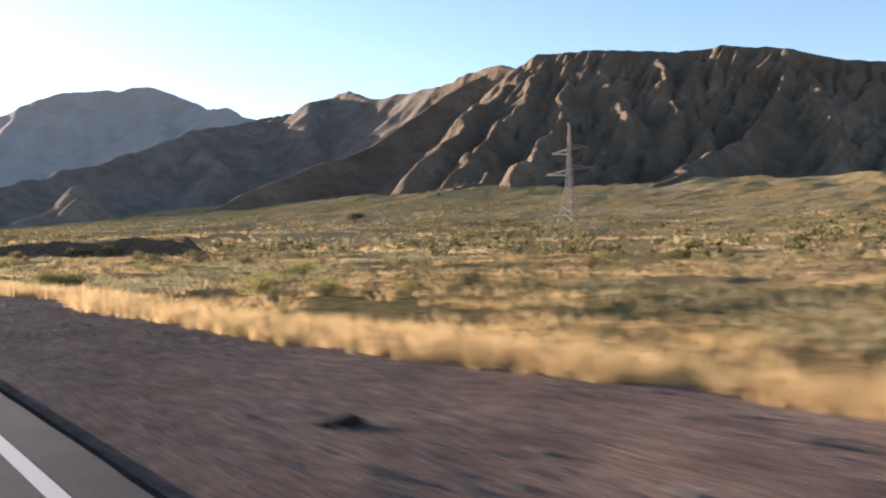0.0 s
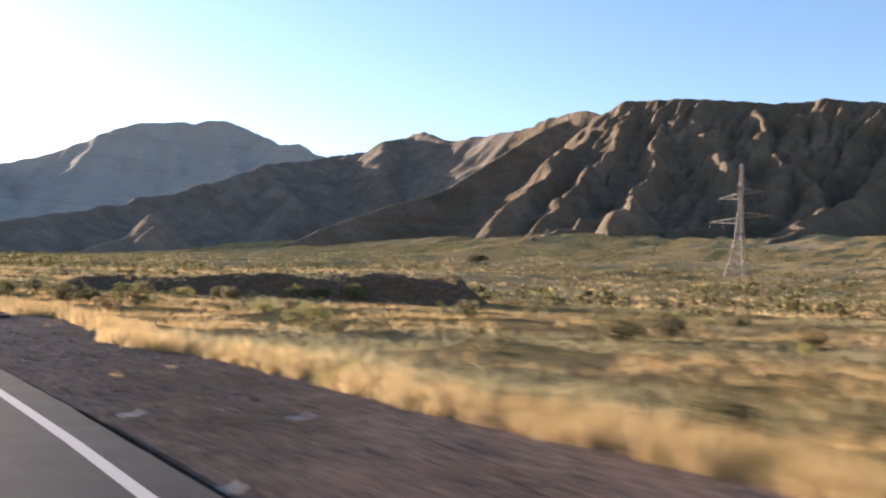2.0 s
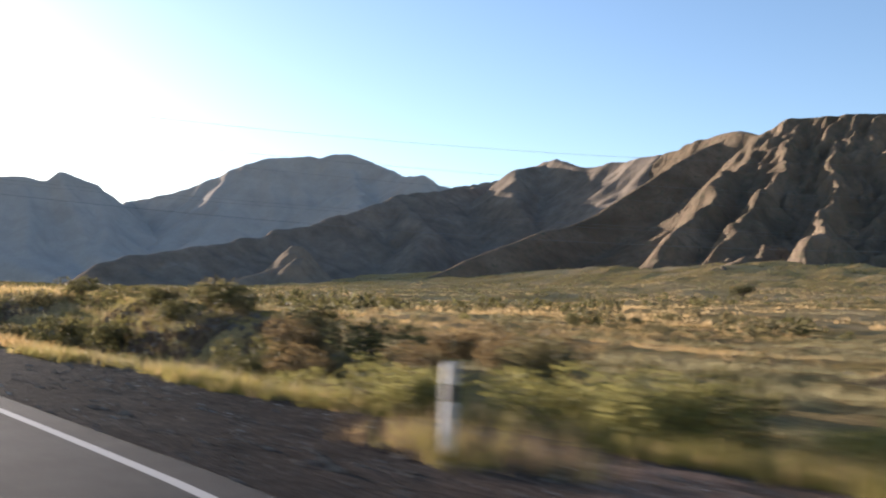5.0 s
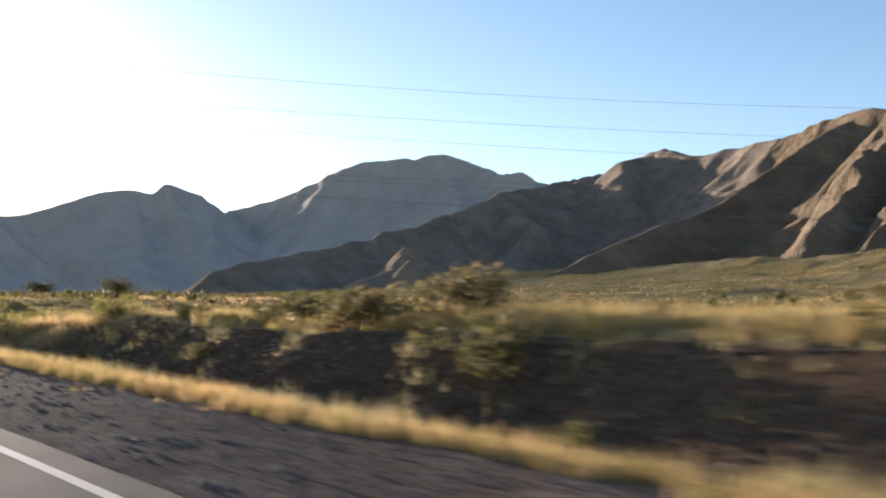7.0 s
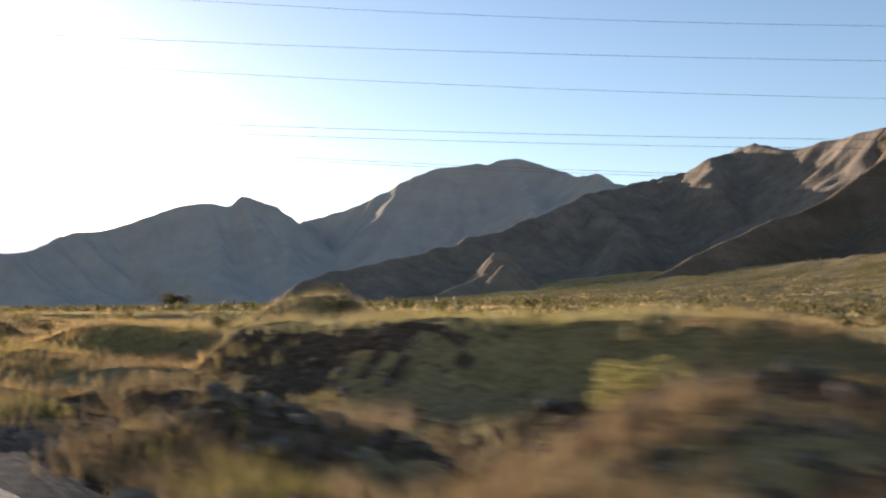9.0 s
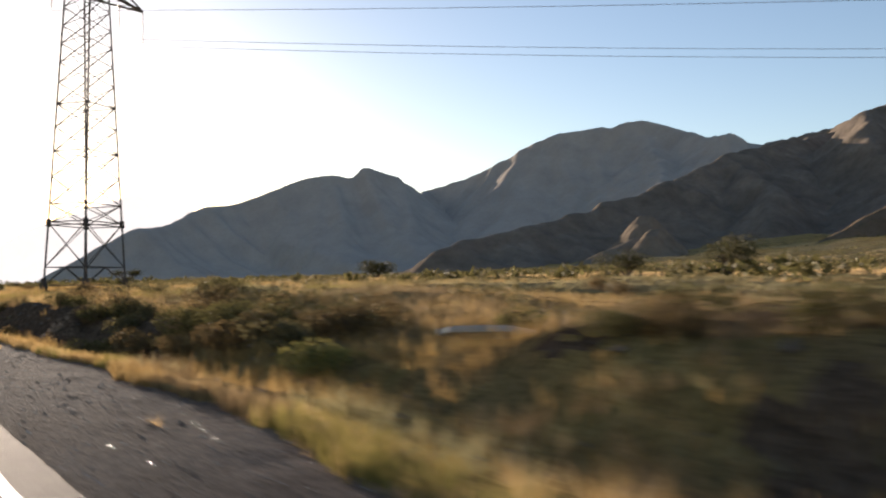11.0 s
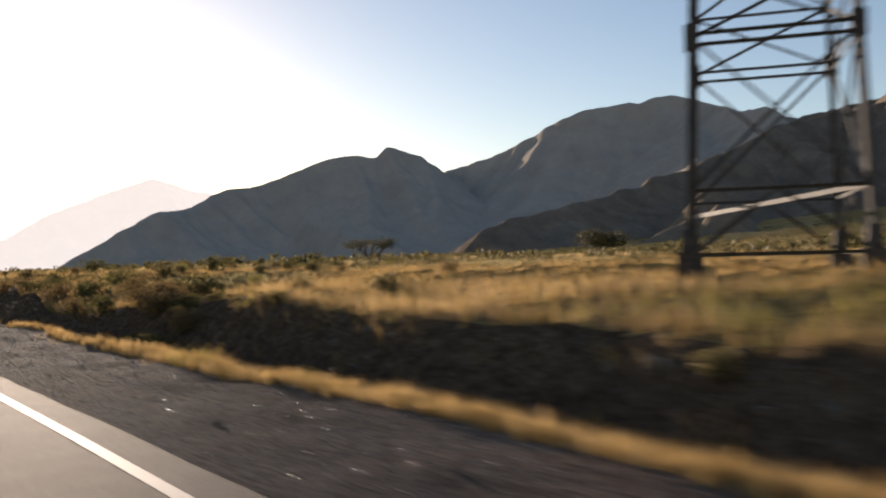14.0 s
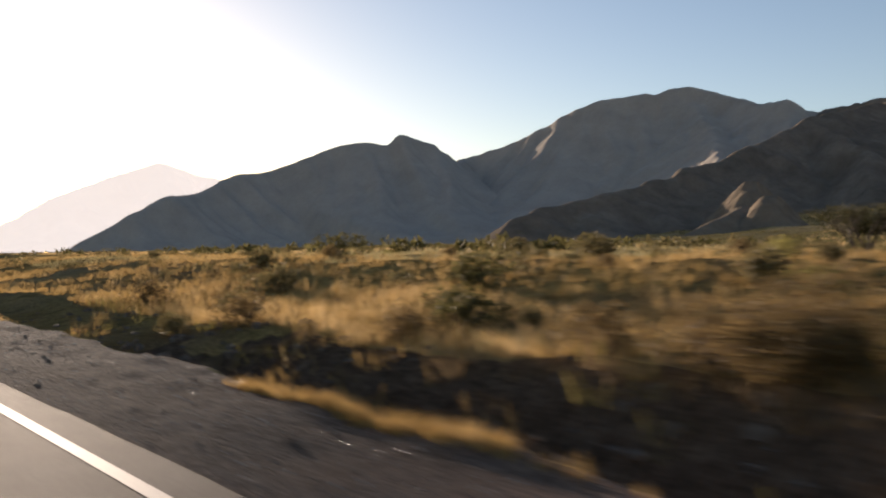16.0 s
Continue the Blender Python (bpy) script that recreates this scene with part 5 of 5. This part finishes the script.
stones("bank_stones", s[ok], d[ok], rng.gamma(2.0, 0.018, ok.sum()) + 0.012, BANKSTONE, "loose stones in the ditch and on its bank")


s = np.r_[rng.uniform(62, 86, 250), rng.uniform(146, 182, 900), rng.uniform(205, 345, 260)]
d = edge_d(s) + 0.3 + (grass_d(s) - edge_d(s)) * rng.uniform(0, 1, len(s))
ok = vnoise(s / 2.0, d / 1.0, 97) > 0.35
stones("shoulder_rocks", s[ok], d[ok], np.minimum(rng.gamma(1.5, np.where(s[ok] > 205, np.interp(s[ok], [280, 300], [0.003, 0.007]), 0.013)) + 0.012, 0.08), STONE, "fist-sized brown stones lying on the shoulder", 0.2, True)
s = rng.uniform(177, 203, 2600)
d = grass_d(s) - 0.5 + 7.0 * rng.uniform(0, 1, len(s)) ** 1.2
ok = fbm(s / 2.2, d / 1.6, 3, 95) > 0.46
stones("rubble_stones", s[ok], d[ok], np.minimum(rng.gamma(1.6, 0.026, ok.sum()) + 0.025, 0.17), BANKSTONE, "dark broken rubble tipped beside the road", 0.15, True)
s, d = rng.normal(126.5, 2.6, 900), rng.normal(11.2, 1.0, 900)
stones("heap_rubble", s, d, np.minimum(rng.gamma(1.8, 0.024, 900) + 0.03, 0.15), BANKSTONE, "grey rubble stones over a roadside heap", 0.1, True)
k = rng.uniform(0, 1, 700)
s, d = 109 - 18 * k + rng.normal(0, 2.6, 700), 27 + 14 * k + rng.normal(0, 2.6, 700)
stones("spoil_stones", s, d, np.minimum(rng.gamma(1.6, 0.03, 700) + 0.03, 0.22), BANKSTONE, "dark boulders on the long spoil heap", 0.1, True)
s = rng.uniform(138, 172, 700)
d = grass_d(s) + 1.6 + 4.2 * rng.uniform(0, 1, len(s))
stones("ditch_boulders", s, d, np.minimum(rng.gamma(1.6, 0.025, len(s)) + 0.03, 0.18), BANKSTONE, "dark stones on the bare ditch bank", 0.1, True)
s, d = np.r_[rng.normal(318.4, 0.5, 40), rng.normal(316.3, 0.5, 30), rng.normal(327.3, 0.5, 26), rng.normal(256.9, 0.4, 90)], np.r_[rng.normal(6.5, 0.5, 40), rng.normal(6.4, 0.6, 30), rng.normal(6.0, 0.4, 26), rng.normal(7.4, 0.35, 90)]
stones("pale_rubble", s, d, np.minimum(rng.gamma(1.8, 0.020, len(s)) + 0.03, 0.14), RUBBLE, "pale tan broken stones tipped into the ditch", 0.2, True)
s = rng.uniform(262, 345, 900)
d = grass_d(s) + 0.8 + 3.6 * rng.uniform(0, 1, len(s))
ok = fbm(s / 2.0, d / 1.2, 3, 101) > 0.5
stones("ditch_clods", s[ok], d[ok], np.minimum(rng.gamma(1.6, 0.03, ok.sum()) + 0.03, 0.2), BANKSTONE, "dark clods and stones in the roadside ditch", 0.1, True)
s = rng.uniform(140, 176, 2400)
d = grass_d(s) + 1.0 + 6.0 * rng.uniform(0, 1, len(s))
ok = fbm(s / 1.5, d / 1.2, 2, 102) > 0.5
stones("pale_bank_stones", s[ok], d[ok], np.minimum(rng.gamma(1.6, 0.012, ok.sum()) + 0.015, 0.075), RUBBLE, "pale tan stones scattered on the dark bank", 0.3, True)
s, d = scatter(3200, -5, 120, lambda s: edge_d(s) + 0.2, 7.5, 0.9)
ok = (d < grass_d(s)) & (fbm(s / 2.5, d / 1.0, 2, 103) > 0.5)
stones("pale_gravel_stones", s[ok], d[ok], np.minimum(rng.gamma(2.0, 0.005, ok.sum()) + 0.006, 0.03), CONCRETE, "pale grey stones scattered over the shoulder", 0.3)


# ---- lattice pylons and wires ----
def angle_bar(p, q, w):
    """Corners and faces of an angle-iron bar from p to q with legs w wide."""
    p, q = Vector(p), Vector(q)
    way = (q - p).normalized()
    a = way.cross(Vector((0, 0, 1)))
    a = a.normalized() if a.length > 1e-3 else Vector((1, 0, 0))
    b = way.cross(a).normalized()
    t = 0.16 * w
    prof = [(0, 0), (w, 0), (w, t), (t, t), (t, w), (0, w)]
    co = [tuple(e + a * (u - w / 3) + b * (v - w / 3)) for e in (p, q) for u, v in prof]
    faces = [(i, (i + 1) % 6, 6 + (i + 1) % 6, 6 + i) for i in range(6)]
    return co, faces


def bar(name, p, q, w, parent, mat):
    c, f = angle_bar(p, q, w)
    return part(name, raw_mesh(name, c, f, False), mat, parent)


def box_mesh(name, sx, sy, sz, z0=0.0, bevel=0.02):
    bm = bmesh.new()
    bmesh.ops.create_cube(bm, size=1.0)
    for v in bm.verts:
        v.co = Vector((v.co.x * sx, v.co.y * sy, (v.co.z + 0.5) * sz + z0))
    if bevel:
        bmesh.ops.bevel(bm, geom=list(bm.edges), offset=bevel, segments=2, affect="EDGES")
    me = bpy.data.meshes.new(name)
    bm.to_mesh(me)
    bm.free()
    return me


def insulator_mesh(length):
    prof = [(0.02, 0.0)]
    n = 12
    for k in range(n):
        z = -0.15 - (length - 0.3) * k / n
        prof += [(0.025, z), (0.12, z - 0.03), (0.12, z - 0.05), (0.025, z - 0.08)]
    prof.append((0.02, -length))
    co, faces, m = [], [], 8
    for r, z in prof:
        co += [(r * math.cos(2 * math.pi * k / m), r * math.sin(2 * math.pi * k / m), z) for k in range(m)]
    for i in range(len(prof) - 1):
        faces += [(i * m + k, i * m + (k + 1) % m, (i + 1) * m + (k + 1) % m, (i + 1) * m + k) for k in range(m)]
    return raw_mesh("insulator", co, faces)


def pylon(base_half, neck_half, deep, levels, arm_low, arm_high, top, leg_w, brace_w, rings, plates, label, mat, base_mat, flare=1.0, peak=0.08, stagger=0.0):
    """A lattice tower. levels: heights of its panels up to the upper arms; arms: (height, half length)."""
    root = tagged(new("power_pylon"), label, "pylon", "line of pylons")
    z_neck, z_up = arm_low[0], arm_high[0]

    def half(z):
        if z <= z_neck:
            return neck_half + (base_half - neck_half) * (1 - z / z_neck) ** flare
        return neck_half + (0.62 * neck_half - neck_half) * (z - z_neck) / (z_up - z_neck) if z <= z_up else 0.62 * neck_half * (top - z) / (top - z_up) + peak

    def corner(k, z):
        sx, sy = ((-1, -1), (1, -1), (1, 1), (-1, 1))[k % 4]
        return (sx * half(z), sy * half(z) * (1 + (deep - 1) * max(0.0, 1 - z / z_neck)), z)

    for k in range(4):
        ends = [0, z_neck, z_up, top] if flare == 1.0 else [0] + [z for z in levels if 1 < z < z_neck][::2] + [z_neck, z_up, top]
        for z0, z1 in zip(ends, ends[1:]):
            bar("leg", corner(k, z0), corner(k, z1), leg_w * (1 if z0 < z_neck else 0.75), root, mat)
        foot = part("footing", box_mesh("footing", 0.50, 0.50, 0.70, -0.45, 0.10), base_mat, root, "rough concrete footing")
        foot.location = corner(k, 0)
        for zp in plates:
            pl = part("splice_plate", box_mesh("splice_plate", leg_w * 2.0, leg_w * 2.0, leg_w * 4.0, -leg_w * 2.0, 0.03), mat, root, "bolted steel splice plate")
            pl.location = corner(k, zp)
    tops = [z_up + (top - z_up) * f for f in (0.28, 0.52, 0.74, 1.0)]
    for z0, z1 in zip(list(levels) + tops[:-1], list(levels[1:]) + tops):
        for k in range(4):
            if plates and z0 == levels[0]:  # the foot panel: two struts from the middle of the girt
                mid = (Vector(corner(k, z1)) + Vector(corner(k + 1, z1))) / 2
                bar("brace", mid, corner(k, z0), brace_w, root, mat)
                bar("brace", mid, corner(k + 1, z0), brace_w, root, mat)
                continue
            bar("brace", corner(k, z0), corner(k + 1, z1), brace_w, root, mat)
            bar("brace", corner(k + 1, z0), corner(k, z1), brace_w, root, mat)
    for z in rings:
        for k in range(4):
            bar("girt", corner(k, z), corner(k + 1, z), brace_w * 1.15, root, mat)
    if plates:  # a flat brace across the inside of the foot, sun glint painted in
        a, b = corner(1, 1.5), corner(3, 1.15)
        c, f = angle_bar(a, b, 0.11)
        part("foot_brace", raw_mesh("foot_brace", c, f, False), GLINTSTEEL, root, "bright unpainted steel brace")
    hangs = []
    for z, reach in (arm_low, arm_high):
        for side, z in ((-1, z + stagger), (1, z - stagger)):
            tip = Vector((0, side * reach, z + 0.5))
            tubes = []
            ha, hb = half(z), half(z + 1.7)
            for sx in (-1, 1):
                lo, hi = Vector((sx * ha, side * ha, z)), Vector((sx * hb, side * hb, z + 1.7))
                tubes += [angle_bar(lo, tip, leg_w), angle_bar(hi, tip, 0.85 * leg_w)]
                for f in (0.0, 0.25, 0.5, 0.75):
                    tubes.append(angle_bar(lo.lerp(tip, f), hi.lerp(tip, min(f + 0.12, 1)), 0.6 * brace_w))
            for f in (0.2, 0.45, 0.7):
                l0, l1 = Vector((-ha, side * ha, z)), Vector((ha, side * ha, z))
                tubes.append(angle_bar(l0.lerp(tip, f), l1.lerp(tip, f + 0.2), 0.6 * brace_w))
            arm = part("cross_arm", join_tubes("cross_arm", tubes), mat, root)
            for f in ((0.55, 1.0) if reach == arm_low[1] else (1.0,)):
                p = Vector((0, side * reach * f, z + 0.5 * f))
                length = 3.0 if reach == arm_low[1] and plates else 2.0
                ins = part("insulator", insulator_mesh(length), GLASS, arm, "brown porcelain insulator string")
                ins.location = p
                hangs.append(p + Vector((0, 0, -length)))
    hangs.append(Vector((0, 0, top)))
    return root, hangs


def put_pylon(made, x, y, z, turn):
    root, hangs = made
    m = pose(x, y, z, 0, 0, turn)
    root.matrix_basis = m
    return [m @ h for h in hangs]


near_z = float(ground_z(*[v[0] for v in to_road(-270.8, 112.5)]))
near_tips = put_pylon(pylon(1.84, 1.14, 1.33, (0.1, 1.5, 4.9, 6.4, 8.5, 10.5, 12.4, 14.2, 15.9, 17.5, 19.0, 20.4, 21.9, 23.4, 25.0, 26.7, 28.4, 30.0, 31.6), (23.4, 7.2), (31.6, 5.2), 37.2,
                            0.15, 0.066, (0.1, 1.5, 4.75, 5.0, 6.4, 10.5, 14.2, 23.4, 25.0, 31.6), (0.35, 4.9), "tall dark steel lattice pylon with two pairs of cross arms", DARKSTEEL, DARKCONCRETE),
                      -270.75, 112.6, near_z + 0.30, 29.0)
far_z = float(ground_z(*[v[0] for v in to_road(-37.0, 282.0)]))
far_tips = put_pylon(pylon(2.7, 0.72, 1.0, (0.1, 2.4, 5.0, 7.4, 9.6, 11.6, 13.6, 15.4, 17.4, 19.0, 20.6, 22.2), (15.4, 9.2), (22.2, 6.6), 31.6,
                           0.20, 0.12, (0.1, 2.4, 9.6, 15.4, 17.4, 22.2), (), "galvanised steel lattice pylon with two pairs of cross arms, sunlit", STEEL, CONCRETE, 1.7, 0.30, 0.75),
                     -38.2, 281.6, far_z + 0.1, 64.0)


def wire(a, b, sag, r=0.02):
    pts = []
    for k in range(41):
        t = k / 40
        pts.append(a.lerp(b, t) - Vector((0, 0, 4 * sag * t * (1 - t))))
    c, f = tube(pts, [r] * 41, 5)
    ob = thing("overhead_wire", raw_mesh("overhead_wire", c, f), WIRE, "thin grey overhead power line wire", "wire", group="overhead wires")
    return ob


for a, b, sag in zip(near_tips, far_tips, (4.5, 4.5, 5.6, 5.6, 4.4, 4.8, 7.4)):
    wire(a, b, sag)


# ---- guide posts ----
def guide_post(label):
    root = tagged(new("guide_post"), label, "post", "roadside guide posts")
    part("shaft", box_mesh("shaft", 0.13, 0.11, 0.56, -0.15, 0.012), WHITEPAINT, root)
    part("black_band", box_mesh("black_band", 0.134, 0.114, 0.17, 0.412, 0.006), BLACKPAINT, root, "black painted band")
    bm = bmesh.new()
    bmesh.ops.create_cube(bm, size=1.0)
    for v in bm.verts:
        z = 0.584 if v.co.z < 0 else (0.84 if v.co.y < 0 else 0.79)
        v.co = Vector((v.co.x * 0.13, v.co.y * 0.11, z))
    bmesh.ops.bevel(bm, geom=list(bm.edges), offset=0.01, segments=2, affect="EDGES")
    me = bpy.data.meshes.new("head")
    bm.to_mesh(me)
    bm.free()
    part("head", me, WHITEPAINT, root, "slanted white top")
    return root


def on_verge(ob, s, d, turn, lift=0.0):
    x, y = at_road(s, d)
    ob.matrix_basis = pose(float(x), float(y), float(ground_z(s, d)) + lift, 0, 0, turn)


post = guide_post("white concrete guide post with a black band, in the grass")
on_verge(post, 110.0, 6.0, 60, 0.2)
second = copy_thing(post, Matrix())
on_verge(second, 165.2, 6.0, 75)


# ---- litter on the shoulder ----
def lump(name, mat, size, seed, label, category, s, d, turn=0.0):
    bm = bmesh.new()
    bmesh.ops.create_icosphere(bm, subdivisions=3, radius=1.0)
    for v in bm.verts:
        k = 1 + 0.5 * (noise.noise(v.co * 1.6 + Vector((seed, 0, 0)))) + 0.2 * noise.noise(v.co * 5 + Vector((0, seed, 0)))
        v.co = Vector((v.co.x * size[0], v.co.y * size[1], max(v.co.z, -0.3) * size[2])) * k
    me = bpy.data.meshes.new(name)
    bm.to_mesh(me)
    bm.free()
    ob = thing(name, me, mat, label, category)
    x, y = at_road(s, d)
    ob.matrix_basis = pose(float(x), float(y), float(ground_z(s, d)) + 0.25 * size[2], 0, 0, turn)
    return ob


def slab(s, d, turn, tilt):
    """A broken flat slab, lying in the grass."""
    bm = bmesh.new()
    rim = [(-1.15, -0.42), (-0.5, -0.55), (0.4, -0.48), (1.2, -0.36), (1.1, 0.30), (0.3, 0.52), (-0.6, 0.44), (-1.2, 0.28)]
    low = [bm.verts.new((x, y, 0.0)) for x, y in rim]
    high = [bm.verts.new((0.98 * x, 0.97 * y, 0.12)) for x, y in rim]
    bm.faces.new(high)
    bm.faces.new(low[::-1])
    for k in range(8):
        bm.faces.new((low[k], low[(k + 1) % 8], high[(k + 1) % 8], high[k]))
    bmesh.ops.bevel(bm, geom=list(bm.edges), offset=0.015, segments=1, affect="EDGES")
    me = bpy.data.meshes.new("concrete_slab")
    bm.to_mesh(me)
    bm.free()
    ob = thing("concrete_slab", me, CONCRETE, "pale broken concrete slab lying tilted in the grass", "slab")
    x, y = at_road(s, d)
    ob.matrix_basis = pose(float(x), float(y), float(ground_z(s, d)) + 0.20, tilt, 4, turn)
    return ob


slab(235.4, 9.9, 168, 10)

RUBBER = mat_plain("old_rubber", (0.012, 0.010, 0.010), (0.035, 0.028, 0.025), 20, 0.9, spec=0.05)
BAG = mat_plain("plastic_bag", (0.42, 0.41, 0.40), (0.62, 0.61, 0.60), 12, 0.55)


def sheet_scrap(name, mat, long, wide, bend, label, s, d, turn):
    """A thin torn strip, curled up at one end."""
    bm = bmesh.new()
    rows = []
    for k in range(9):
        u = k / 8
        w = wide * (0.6 + 0.4 * math.sin(2.4 * u + 0.5))
        z = 0.015 + bend * u * u + 0.01 * math.sin(7 * u)
        rows.append([bm.verts.new((long * (u - 0.5), side * w / 2 + 0.02 * math.sin(5 * u), z + 0.008 * side)) for side in (-1, 0, 1)])
    for a, b in zip(rows, rows[1:]):
        for k in range(2):
            bm.faces.new((a[k], b[k], b[k + 1], a[k + 1]))
    bmesh.ops.solidify(bm, geom=list(bm.faces), thickness=0.004)
    me = bpy.data.meshes.new(name)
    bm.to_mesh(me)
    bm.free()
    ob = thing(name, me, mat, label, "litter")
    x, y = at_road(s, d)
    ob.matrix_basis = pose(float(x), float(y), float(ground_z(s, d)) + 0.01, 0, 0, turn)
    return ob


lump("tyre_scrap", RUBBER, (0.22, 0.10, 0.06), 3, "scrap of black tyre rubber lying on gravel", "litter", 6.2, 3.7, 40)
lump("plastic_bag", BAG, (0.13, 0.08, 0.06), 5, "crumpled white plastic bag at the asphalt edge", "litter", 32.0, 2.45, 20)
lump("dark_lump", RUBBER, (0.30, 0.12, 0.05), 8, "dark clod of earth on the shoulder", "litter", 31.5, 4.1, 60)
# Added dark lump that stands for the shadow beside the bag.
lump("dark_lump", RUBBER, (0.24, 0.12, 0.05), 12, "dark clod of earth beside the asphalt edge", "litter", 33.0, 2.75, 30)
lump("dark_lump", RUBBER, (0.28, 0.14, 0.05), 9, "dark clod of earth on the shoulder", "litter", 69.3, 5.4, 70)
sheet_scrap("plastic_scrap", BAG, 0.34, 0.07, 0.12, "torn white plastic strip curled up on dark gravel", 172.8, 3.4, 130)
sheet_scrap("plastic_scrap", BAG, 0.40, 0.05, 0.06, "torn white plastic strip lying on dark gravel", 169.2, 5.5, 20)
sheet_scrap("paper_scrap", BAG, 0.22, 0.12, 0.05, "scrap of white paper lying at the edge of the grass", 258.3, 4.8, 60)
sheet_scrap("paper_scrap", BAG, 0.10, 0.06, 0.02, "scrap of white paper lying in the gravel", 277.6, 5.3, 10)
sheet_scrap("paper_scrap", BAG, 0.13, 0.07, 0.03, "scrap of white paper lying in the gravel", 330.5, 4.6, 40)
sheet_scrap("paper_scrap", BAG, 0.26, 0.05, 0.04, "narrow scrap of white paper lying in the gravel", 51.3, 2.92, 75)
sheet_scrap("paper_scrap", BAG, 0.28, 0.06, 0.05, "narrow scrap of white paper lying in the gravel", 50.4, 4.43, 60)
sheet_scrap("plastic_scrap", BAG, 0.24, 0.05, 0.04, "white plastic strip lying beside the asphalt edge", 47.9, 2.55, 80)
